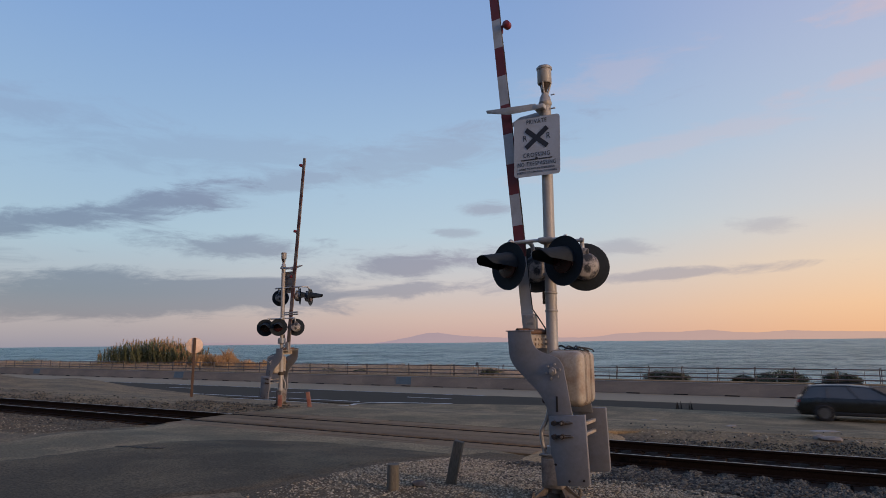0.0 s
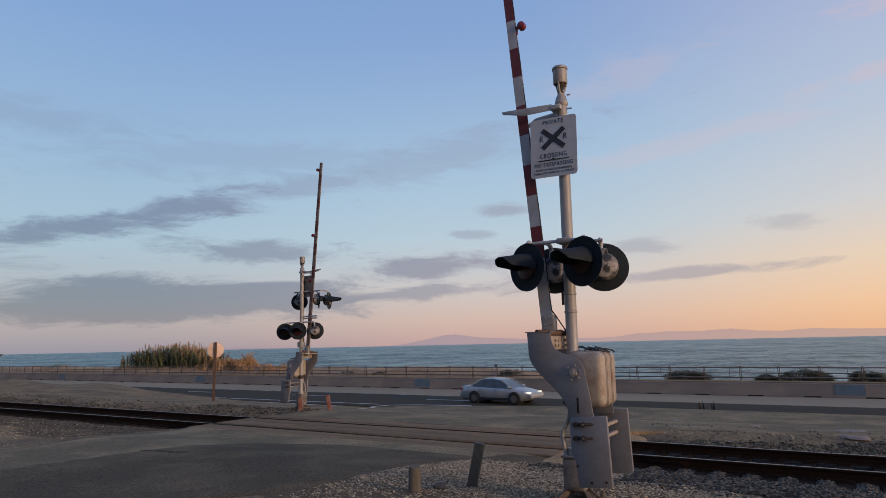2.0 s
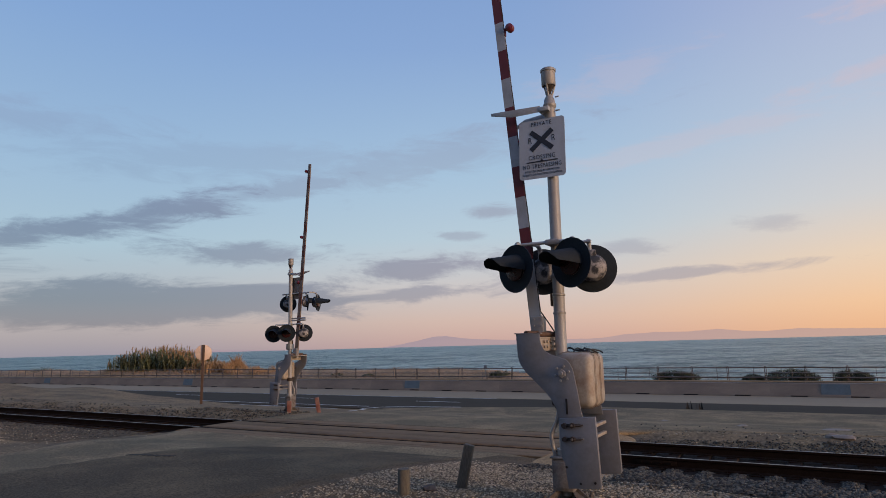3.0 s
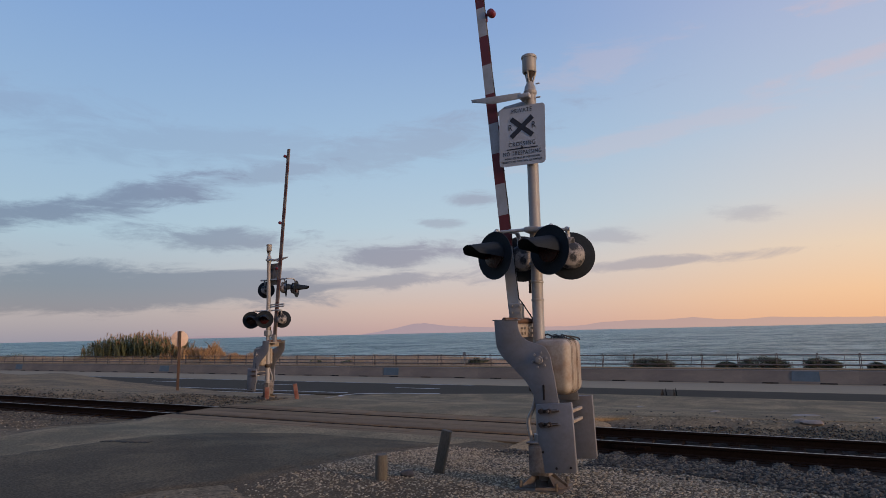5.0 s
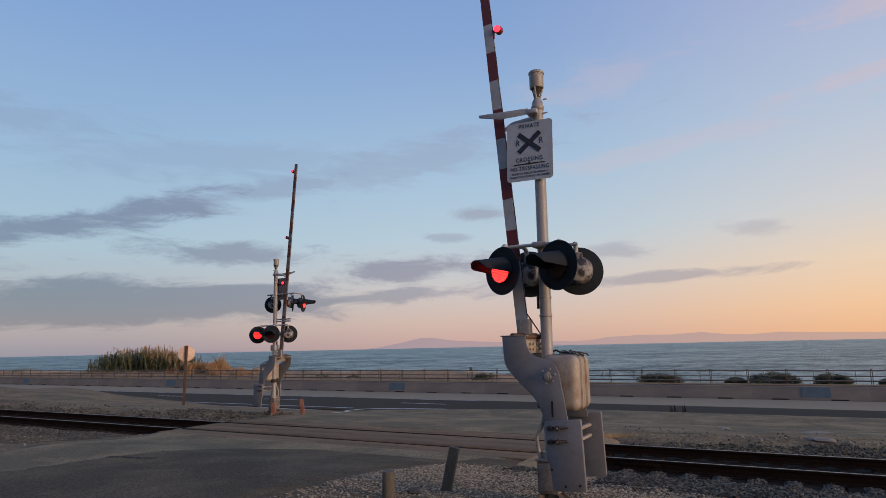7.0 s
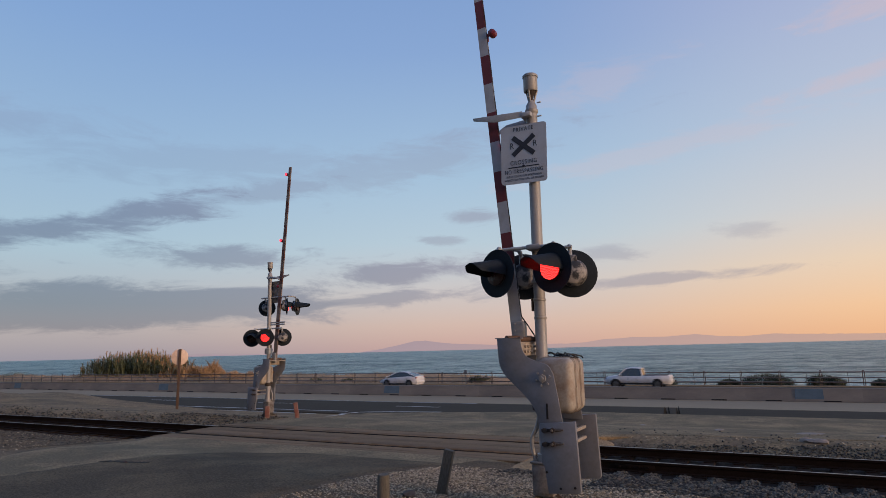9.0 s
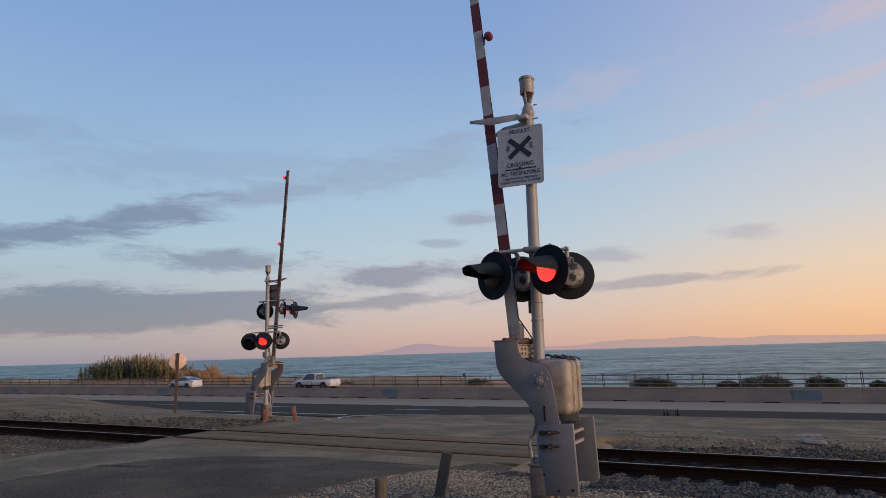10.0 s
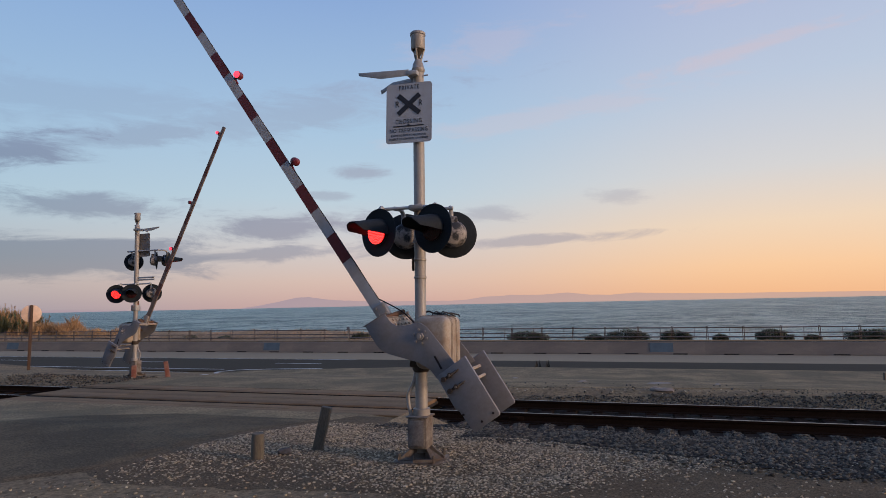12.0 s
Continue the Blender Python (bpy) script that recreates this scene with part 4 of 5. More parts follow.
    slab(bm, [(-0.08, 4.72), (-0.46, 4.725), (-0.76, 4.80), (-0.77, 4.84), (-0.42, 4.82), (-0.08, 4.80)], -0.135, -0.125, 0.003)
    slab(bm, [(-0.08, 4.72), (-0.40, 4.70), (-0.56, 4.62), (-0.57, 4.67), (-0.40, 4.76), (-0.08, 4.79)], 0.12, 0.135, 0.004)
    box(bm, (-0.04, 0, 4.755), (0.14, 0.28, 0.06), 0.01)
    part("arm_fork", bm, M["galv"], root, "thin metal fork that steadies the raised arm")
    # sign
    bm = bmesh.new()
    slab(bm, rounded(0.61, 0.762, 0.045, 5), -0.002, 0.002)
    sign = part("sign", bm, [M["sign_face"]], root, "white private railroad crossing sign, no trespassing")
    sign.matrix_basis = pose(-0.095 if near else -0.13, -0.095, 4.255, 0, 1.2, 0)
    bm = bmesh.new()
    slab(bm, rounded(0.605, 0.757, 0.043, 5), 0.003, 0.005)
    box(bm, (0, 0.016, 0.2), (0.5, 0.022, 0.03))
    box(bm, (0, 0.016, -0.2), (0.5, 0.022, 0.03))
    part("sign_back", bm, M["sign_back"], sign, "bare metal back of the sign")
    for body, size, x, z, sq in (("PRIVATE", 0.078, 0.0, 0.325, 0.80), ("R", 0.115, -0.155, 0.115, 0.85), ("R", 0.115, 0.155, 0.115, 0.85), ("CROSSING", 0.080, 0.0, -0.108, 0.80), ("NO TRESPASSING", 0.076, 0.0, -0.222, 0.72),
                                 ("RIGHT TO PASS BY PERMISSION", 0.036, 0.0, -0.284, 0.76), ("SUBJECT TO CONTROL OF OWNER", 0.036, 0.0, -0.327, 0.76)):
        text_line(body, size, x, z, -0.0035, sign, sq)
    bm = bmesh.new()
    for a in (40, -40):
        box(bm, (0, -0.004 - 0.001 * (a > 0), 0), (0.37, 0.003, 0.062), 0.0, Matrix.Translation((0, 0, 0.11)) @ Matrix.Rotation(radians(a), 4, "Y"))
    box(bm, (0, -0.004, -0.165), (0.41, 0.003, 0.013))
    tube(bm, (0, -0.002, -0.158), (0, -0.012, -0.158), 0.017, seg=10)
    part("crossbuck_mark", bm, M["sign_ink"], sign, "black crossbuck mark and rule")
    # lamps
    def arm_pipe(a, b, rad, label):
        bm = bmesh.new()
        tube(bm, a, b, rad, seg=12)
        return part("lamp_crossarm", bm, M["galv"], root, label)

    def drop_elbow(x, y0, z0, y, z):
        bm = bmesh.new()
        pipe(bm, curve_pts([(x, y0, z0), (x, y0 + (y - y0) * 0.7, z0 + 0.01), (x, y, z0 - 0.05), (x, y, z)], 4), 0.028, 10)
        part("lamp_elbow", bm, M["galv"], root, "pipe elbow down to a flasher")

    if near:
        arm_pipe((-0.50, -0.13, 3.05), (0.28, -0.13, 3.05), 0.021, "pipe crossarm that carries the flashers")
        arm_pipe((-0.05, 0.11, 3.05), (0.40, 0.11, 3.05), 0.021, "pipe crossarm that carries the rear flashers")
        for x, y0, y, z in ((-0.44, -0.13, -0.20, 2.88), (0.26, -0.13, -0.20, 2.9), (-0.28, -0.13, 0.16, 2.88), (0.36, 0.11, 0.16, 2.88)):
            drop_elbow(x, y0, 3.05, y, z)
        bm = bmesh.new()
        box(bm, (0, -0.02, 3.05), (0.19, 0.28, 0.07), 0.02)
        part("crossarm_clamp", bm, M["alu"], root, "cast clamp that holds the crossarms to the mast")
        spots = [(-0.44, -0.26, 2.745, -23), (0.26, -0.26, 2.765, -23), (-0.28, 0.25, 2.74, 200), (0.36, 0.25, 2.735, 200)]
    else:
        arm_pipe((-0.58, 0.02, 2.99), (0.60, 0.02, 2.99), 0.024, "pipe crossarm that carries the lower flashers")
        arm_pipe((-0.88, 0, 4.06), (0.38, 0, 4.06), 0.024, "pipe crossarm that carries the upper flashers")
        for dz in (3.12, 3.19):
            arm_pipe((-0.72, 0, dz), (0.0, 0, dz), 0.026, "stub pipe on the mast")
        for x, z0, y, z in ((0.55, 2.99, 0.16, 2.8), (-0.14, 2.99, 0.2, 2.8), (-0.50, 2.99, -0.1, 2.8), (0.36, 4.06, -0.18, 3.88), (-0.60, 4.06, -0.15, 3.88), (-0.86, 4.06, -0.38, 3.86)):
            drop_elbow(x, 0.0, z0, y, z)
        bm = bmesh.new()
        box(bm, (0, 0, 2.22), (0.21, 0.21, 0.20), 0.03)
        part("mast_collar", bm, M["galv"], root, "square collar on the mast below the flashers")
        spots = [(0.55, 0.25, 2.68, 218), (-0.14, 0.32, 2.68, 218), (-0.50, -0.15, 2.68, 35), (0.36, -0.25, 3.74, 35), (-0.60, -0.22, 3.74, -42), (-0.86, -0.45, 3.72, -67)]
    leds = [flasher(root, *s) for s in spots]
    arm, arm_leds = gate(root, 1 if near else -1)
    return root, leds, arm, arm_leds


near_signal, near_leds, near_arm, near_arm_leds = crossing_signal(pose(-2.565, 7.12, 0.225, 0, 0.4, 0), "tall silver railroad crossing signal with a striped gate arm on gravel", True)
far_signal, far_leds, far_arm, far_arm_leds = crossing_signal(pose(-15.52, 15.9, -0.06, 0, 0.3, 180), "silver railroad crossing signal with a raised gate arm beyond the tracks", False)


# ---- railway track ----
track = thing("railway_track", Matrix(), "single railway track of rusty rails on dark wooden ties", "railway track", kind="structure")


def rail_mesh(x0, x1):
    bm = bmesh.new()
    prof = [(-0.07, -0.175), (0.07, -0.175), (0.07, -0.16), (0.012, -0.145), (0.010, -0.05), (0.036, -0.038), (0.036, -0.006), (-0.036, -0.006), (-0.036, -0.038), (-0.010, -0.05), (-0.012, -0.145), (-0.07, -0.16)]
    a, b = [[bm.verts.new((x, y, z)) for y, z in prof] for x in (x0, x1)]
    for k in range(len(prof)):
        bm.faces.new((a[k], a[(k + 1) % len(prof)], b[(k + 1) % len(prof)], b[k]))
    bm.faces.new(a), bm.faces.new(b[::-1])
    return bm


for y in RAIL_Y:
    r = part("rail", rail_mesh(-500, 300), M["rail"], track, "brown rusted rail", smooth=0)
    r.location.y = y
    bm = bmesh.new()
    for x0, x1 in ((-500, CROSS0), (CROSS1, 300)):
        box(bm, ((x0 + x1) / 2, 0, -0.003), (x1 - x0, 0.034, 0.008), 0.0)
    part("rail_head", bm, M["rail_top"], r, "worn bright running surface", smooth=0)
for x in (-2.55, 9.3):
    for side in (-1, 1):
        bm = bmesh.new()
        box(bm, (x, RAIL_Y[0] + side * 0.022, -0.10), (0.7, 0.022, 0.085), 0.005)
        for k in range(4):
            tube(bm, (x - 0.26 + 0.17 * k, RAIL_Y[0] + side * 0.03, -0.1), (x - 0.26 + 0.17 * k, RAIL_Y[0] + side * 0.06, -0.1), 0.018, seg=6)
        part("joint_bar", bm, M["rail"], track, "bolted rail joint bar")

bm = bmesh.new()
box(bm, (0, 0, 0), (0.235, 2.62, 0.17), 0.012, seg=1)
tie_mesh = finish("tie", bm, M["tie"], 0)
bm = bmesh.new()
box(bm, (0, 0, 0), (0.19, 0.34, 0.018), 0.0)
for s in (-0.1, 0.1):
    box(bm, (0.05, s, 0.015), (0.03, 0.03, 0.03))
plate_mesh = finish("tie_plate", bm, M["rail"], 0)
rng = random.Random(11)
tie_x = [CROSS1 + 0.35 + 0.52 * k for k in range(46)] + [CROSS0 - 0.35 - 0.52 * k for k in range(70)]
for k, x in enumerate(tie_x):
    t = new("tie", tie_mesh)
    t.parent = track
    t.matrix_basis = pose(x + rng.uniform(-.03, .03), 12.51 + rng.uniform(-.05, .05), -0.27 + rng.uniform(-.008, .004), 0, 0, rng.uniform(-1.2, 1.2))
    if k < 40:
        for y in RAIL_Y:
            pl = new("tie_plate", plate_mesh)
            pl.parent = track
            pl.matrix_basis = pose(x, y, -0.183)

# the crossing's surface panels
surface = thing("crossing_surface", Matrix(), "brown timber and rubber panels that fill the level crossing", "level crossing", kind="structure")
bm = bmesh.new()
box(bm, ((CROSS0 + CROSS1) / 2, 12.5, -0.10), (CROSS1 - CROSS0, 3.1, 0.06))
part("groove_floor", bm, M["groove"], surface, "dark flangeway floor")
for y0, y1, nb in ((10.99, 11.585, 2), (11.935, 13.09, 2), (13.44, 13.96, 1)):
    wide = (y1 - y0) / nb
    bm = bmesh.new()
    box(bm, (0, 0, 0), ((CROSS1 - CROSS0) / 4 - 0.008, wide - 0.008, 0.08), 0.008, seg=1)
    plank_mesh = finish("plank", bm, M["panel"], 0)
    for i in range(4):
        for j in range(nb):
            pk = new("plank", plank_mesh)
            pk.parent = surface
            pk.matrix_basis = pose(CROSS0 + (i + 0.5) * (CROSS1 - CROSS0) / 4, y0 + (j + 0.5) * wide, -0.037 + rng.uniform(-.004, .002), rng.uniform(-.12, .12), rng.uniform(-.04, .04), 0)


for y in RAIL_Y:
    inner = 1 if y == RAIL_Y[0] else -1
    for a, b in ((-0.170, -0.080), (0.120, 0.170)):
        bm = bmesh.new()
        box(bm, ((CROSS0 + CROSS1) / 2, y + inner * (a + b) / 2, -0.034), (CROSS1 - CROSS0, b - a, 0.06), 0.006)
        part("edge_timber", bm, M["panel"], surface, "brown edge timber beside the rail")

# asphalt ramps that fall away from the crossing's end
for y0, y1 in ((10.3, 11.60), (13.44, 15.0)):
    bm = bmesh.new()
    cols = []
    for k in range(13):
        t = k / 12
        x = CROSS1 - 0.02 + 1.15 * t
        cols.append([bm.verts.new((x + 0.10 * noise.noise((k * 0.6, j * 0.8, y0)), y0 + (y1 - y0) * j / 8 + (0.25 * t * (4 - j) / 4), -0.004 - 0.30 * t ** 1.4 + 0.02 * noise.noise((k, j, 3)))) for j in range(9)])
    for a, b in zip(cols, cols[1:]):
        for j in range(8):
            bm.faces.new((a[j], b[j], b[j + 1], a[j + 1]))
    r = bmesh.ops.extrude_face_region(bm, geom=bm.faces[:])
    bmesh.ops.translate(bm, verts=[v for v in r["geom"] if isinstance(v, bmesh.types.BMVert)], vec=(0, 0, -0.12))
    sheet("crossing_ramp", bm, M["asphalt"], "worn asphalt ramp at the end of the level crossing", "road")

# ---- loose stones ----
def stones(name, spots, mat, label, category, small=False):
    """Many small broken stones as one object; spots: x, y, z, size."""
    g = (1 + 5 ** 0.5) / 2
    base = np.array([(-1, g, 0), (1, g, 0), (-1, -g, 0), (1, -g, 0), (0, -1, g), (0, 1, g), (0, -1, -g), (0, 1, -g), (g, 0, -1), (g, 0, 1), (-g, 0, -1), (-g, 0, 1)]) / 1.9
    tris = np.array([(0, 11, 5), (0, 5, 1), (0, 1, 7), (0, 7, 10), (0, 10, 11), (1, 5, 9), (5, 11, 4), (11, 10, 2), (10, 7, 6), (7, 1, 8), (3, 9, 4), (3, 4, 2), (3, 2, 6), (3, 6, 8), (3, 8, 9), (4, 9, 5), (2, 4, 11), (6, 2, 10), (8, 6, 7), (9, 8, 1)])
    if small:
        base = np.array([(x, y, z) for x in (-.62, .62) for y in (-.62, .62) for z in (-.62, .62)])
        tris = np.array([(0, 1, 3), (0, 3, 2), (4, 6, 7), (4, 7, 5), (0, 4, 5), (0, 5, 1), (2, 3, 7), (2, 7, 6), (0, 2, 6), (0, 6, 4), (1, 5, 7), (1, 7, 3)])
    count = len(base)
    r = np.random.RandomState(len(spots))
    spots = np.array(spots)
    n = len(spots)
    v = base[None] * (1 + r.uniform(-.28, .28, (n, count, 1)))
    v = v * r.uniform(0.55, 1.15, (n, 1, 3))
    a, b = r.uniform(0, 6.28, n), r.uniform(-.5, .5, n)
    ca, sa, cb, sb = np.cos(a), np.sin(a), np.cos(b), np.sin(b)
    x, y, z = v[..., 0], v[..., 1], v[..., 2]
    y, z = y * cb[:, None] - z * sb[:, None], y * sb[:, None] + z * cb[:, None]
    x, y = x * ca[:, None] - y * sa[:, None], x * sa[:, None] + y * ca[:, None]
    v = np.stack([x, y, z * 0.75], -1) * spots[:, 3, None, None] / 2 + spots[:, None, :3]
    me = bpy.data.meshes.new(name)
    me.from_pydata(v.reshape(-1, 3).tolist(), [], (tris[None] + count * np.arange(n)[:, None, None]).reshape(-1, 3).tolist())
    me.materials.append(mat)
    return tagged(new(name, me), label, category, "", "stuff")


rs = np.random.RandomState(3)


def scatter(n, x0, x1, y0, y1, s0, s1, keep, lift=0.15):
    out = []
    for x, y, s, q in zip(rs.uniform(x0, x1, n), rs.uniform(y0, y1, n), rs.uniform(0, 1, n), rs.uniform(0, 1, n)):
        if q < keep(x, y):
            size = s0 + (s1 - s0) * s ** 2
            out.append((x, y, ground_z(x, y) + size * lift, size))
    return out


def ballast_keep(x, y):
    e = max(7.6, 8.9 - 0.45 * max(0, x + 1.4)) + 0.35 * noise.noise((x * 0.8, 0, 6)) + (0.9 if x < -2.6 else 0)
    return 1.0 if y > e else (0.25 if y > e - 0.5 else 0.0)


# near-black sheet: shade in the gaps between stones, put in as colour
grid_sheet("ballast_bed", steps((CROSS1 + 0.1, 14, 120)), steps((7.3, 11.0, 40)), lambda x, y: ground_z(x, y) + 0.016, M["track_floor"], "near-black sheet under the coarse ballast, standing in for shade between the stones", "ballast",
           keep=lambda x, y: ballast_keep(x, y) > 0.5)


def gravel_keep(x, y):
    if x < asphalt_edge(y) + 0.02 + 0.1 * noise.noise((y * 3, 0, 1)):
        return 0
    near = y - (5.5 + 0.5 * noise.noise((x * 0.5, 0, 0)) + 0.9 * max(0, min(1.4, x + 1.5)) + 0.4 * max(0, x))
    thin = 0.55 + 0.9 * noise.noise((x * 0.55, y * 0.55, 4))
    left = 0.5 if x < -3.4 and y < 6.9 else 1.0
    return max(0.05, min(1, near * 1.3)) * max(0.3, min(1, thin + 0.6)) * left if ballast_keep(x, y) < 0.5 else 0.2


gravel_spots = scatter(165000, -6.7, 3.0, 4.6, 10.0, 0.012, 0.044, gravel_keep)
gravel_spots += scatter(20000, -30, -14.0, 6.2, 11.0, 0.014, 0.045, lambda x, y: 0.6 * max(0.05, 1.4 * noise.noise((x * 0.35, y * 0.8, 2)) + 0.45) if x < ramp_at([(6, -13.9), (9, -14.4), (11, CROSS0 - 0.1)], y) else 0.02)
gravel_spots += scatter(2500, -3.5, 12, 14.7, 17.2, 0.02, 0.06, lambda x, y: 0.7 if y < 15.6 else 0.12)
stones("gravel", gravel_spots, M["gravel"], "loose pale gravel round the signal's foot", "gravel", True)


bal = scatter(44000, CROSS1 + 0.1, 11, 7.3, 11.1, 0.026, 0.066, ballast_keep, 0.3)
for k in range(32):     # heaped up between the tie ends, to the rail's foot
    xc = CROSS1 + 0.61 + 0.52 * k
    for x, y, q in zip(rs.uniform(xc - 0.15, xc + 0.15, 260), rs.uniform(10.8, 11.66, 260), rs.uniform(0.03, 0.06, 260)):
        bal.append((x, y, -0.225 + 0.055 * min(1, (y - 10.8) / 0.4) * (1 - (abs(x - xc) / 0.17) ** 2), q))
bal += scatter(26000, CROSS1 + 0.6, 14, 14.0, 16.0, 0.026, 0.062, lambda x, y: (1 if y < 14.95 + 0.3 * noise.noise((x * 0.8, 0, 3)) + 0.05 * x else 0.03) * min(1, (x - CROSS1 - 0.5) / 1.5), 0.3)
bal += scatter(3500, -46, CROSS0 - 0.1, 10.1, 11.2, 0.03, 0.08, lambda x, y: 0.75, 0.2)
bal += scatter(22000, -32, CROSS0 + 0.6, 7.4, 11.0, 0.02, 0.06, lambda x, y: min(1, max(0.0, (y - 7.8) / 2.0 + 0.7 * noise.noise((x * 0.4, y * 0.9, 7)))) if x < ramp_at([(6, -14.1), (9, -14.6), (11, CROSS0 - 0.1)], y) else 0, 0.2)
bal += scatter(9000, -40, CROSS0 + 0.3, 13.5, 16.2, 0.035, 0.09, lambda x, y: 1 if y < 15.0 + 0.5 * noise.noise((x * 0.6, 0, 2)) + (0.9 if x > -20 else 0) else 0.1, 0.3)
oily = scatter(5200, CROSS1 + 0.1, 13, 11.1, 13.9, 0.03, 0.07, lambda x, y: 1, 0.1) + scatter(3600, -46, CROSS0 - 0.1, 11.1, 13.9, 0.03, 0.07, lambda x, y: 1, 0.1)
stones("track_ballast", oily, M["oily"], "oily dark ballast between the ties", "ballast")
stones("ballast", bal, M["ballast"], "coarse dark grey ballast along the rails", "ballast")


# ---- median barrier ----
barrier = thing("median_barrier", Matrix(), "low concrete median barrier with drain slots at its foot", "barrier", kind="structure")


def barrier_bm(length):
    bm = bmesh.new()
    prof = [(0, -1.50), (0.0, -1.44), (0.10, -1.2), (0.16, -0.73), (0.18, -0.715), (0.40, -0.715), (0.42, -0.73), (0.48, -1.2), (0.58, -1.44), (0.58, -1.56), (0.3, -1.56)]
    a, b = [[bm.verts.new((x, y, z)) for y, z in prof] for x in (-length / 2, length / 2)]
    for k in range(len(prof)):
        bm.faces.new((a[k], a[(k + 1) % len(prof)], b[(k + 1) % len(prof)], b[k]))
    bm.faces.new(a), bm.faces.new(b[::-1])
    return bm


seg_mesh = finish("barrier_segment", barrier_bm(6.079), M["barrier"], 30)
bm = bmesh.new()
box(bm, (0, -0.012, -1.468), (0.88, 0.03, 0.075), 0.004, seg=1)
slot_mesh = finish("drain_slot", bm, M["groove"], 0)
for k in range(-28, 14):
    s = new("barrier_segment", seg_mesh)
    s.parent = barrier
    s.matrix_basis = pose(-5.3 + 6.08 * k, 43.0, 0)
    for d in (-1.52, 1.52):
        q = new("drain_slot", slot_mesh)
        q.parent = barrier
        q.matrix_basis = pose(-5.3 + 6.08 * k + d, 42.995, 0)
for x0, x1 in ((-520, -178.6), (77.0, 400)):
    o = part("barrier_run", barrier_bm(x1 - x0), M["barrier"], barrier, smooth=30)
    o.location = ((x0 + x1) / 2, 43.0, 0)
for x in (-84, -56.6, -28.4, 1.15, 29.4):
    bm = bmesh.new()
    slab(bm, [(-0.75, -1.40), (0.74, -1.41), (0.72, -0.76), (-0.70, -0.755)], -0.006, 0.006)
    o = part("paint_patch", bm, M["patch_paint"], barrier, "blue-grey painted-over patch")
    o.matrix_basis = Matrix.Translation((x, 43.055, 0)) @ Matrix.Translation((0, 0, -1.4)) @ Matrix.Rotation(radians(-8.8), 4, "X") @ Matrix.Translation((0, -0.02, 1.4))

# ---- railing on the sea side ----
railing = thing("sea_railing", Matrix(), "long weathered metal railing above the beach", "railing", kind="structure")
for zz, r in ((-0.42, 0.045), (-0.86, 0.04), (-1.22, 0.055)):
    bm = bmesh.new()
    tube(bm, (-420, 57.93, zz), (250, 57.93, zz), r, seg=8)
    part("rail_bar", bm, M["railing"], railing)
bm = bmesh.new()
pipe(bm, [(-0.06, 0, -1.6), (-0.06, 0, -0.42), (-0.045, 0, -0.34), (0, 0, -0.30), (0.045, 0, -0.34), (0.06, 0, -0.42), (0.06, 0, -1.6)], 0.032, 6)
box(bm, (0, 0, -1.55), (0.3, 0.16, 0.08))
post_mesh = finish("railing_post", bm, M["railing"])
bm = bmesh.new()
tube(bm, (0, 0.9, -1.6), (0, 0.9, -0.42), 0.02, seg=6)
tube(bm, (0, 0.0, -0.86), (0, 0.9, -0.86), 0.012, seg=6)
back_mesh = finish("railing_stay", bm, M["railing"])
for k in range(-60, 22):
    for me, nm, dx in ((post_mesh, "railing_post", 0.0), (back_mesh, "railing_stay", 1.9)):
        o = new(nm, me)
        o.parent = railing
        o.matrix_basis = pose(-0.36 + 2.86 * k + dx, 58, 0)
bm = bmesh.new()
slab(bm, rounded(0.32, 0.36, 0.03, 3), -0.01, 0.01)
tube(bm, (0, 0.03, -1.4), (0, 0.03, 0.1), 0.025, seg=8)
o = sheet("railing_sign", bm, M["sign_back"], "small grey sign plate on the railing", "sign", kind="")
o.location = (-29.0, 57.85, -0.25)
bm = bmesh.new()
box(bm, (-150, 57.98, -1.56), (1300, 0.5, 0.14), 0.02)
sheet("railing_kerb", bm, M["concrete"], "low concrete kerb under the railing", "kerb")


# the low dune behind the railing
def dune_z(x, y):
    swell = (1.3 + 0.3 * noise.noise((x * 0.15, y * 0.3, 8))) * inside(x, -220, -21, 9)
    return -1.72 + swell * math.sin(math.pi * min(1, max(0, (y - 58.4) / 7.6))) - 0.06 * (y - 58.4)


grid_sheet("dune", steps((-180, -20, 100)), steps((58.4, 66, 14)), dune_z, M["dune"], "low sand dune with dry grass behind the railing", "dune")

# ---- plants ----
def blades(spots, width, droop, seed, seg=3):
    """Thin leaves that rise and bend over; spots: x, y, z, length, lean direction in radians, lean."""
    bm = bmesh.new()
    r = random.Random(seed)
    for x, y, z, ln, way, lean in spots:
        d = Vector((math.cos(way), math.sin(way), 0))
        s = Vector((-d.y, d.x, 0)) * width * r.uniform(0.6, 1.2)
        last = None
        for k in range(seg + 1):
            t = k / seg
            c = Vector((x, y, z)) + d * ln * lean * t ** 1.6 + Vector((0, 0, ln * (t - droop * t * t)))
            w = s * (1 - 0.85 * t)
            pair = (bm.verts.new(c - w), bm.verts.new(c + w))
            if last:
                bm.faces.new((last[0], last[1], pair[1], pair[0]))
            last = pair
    return bm


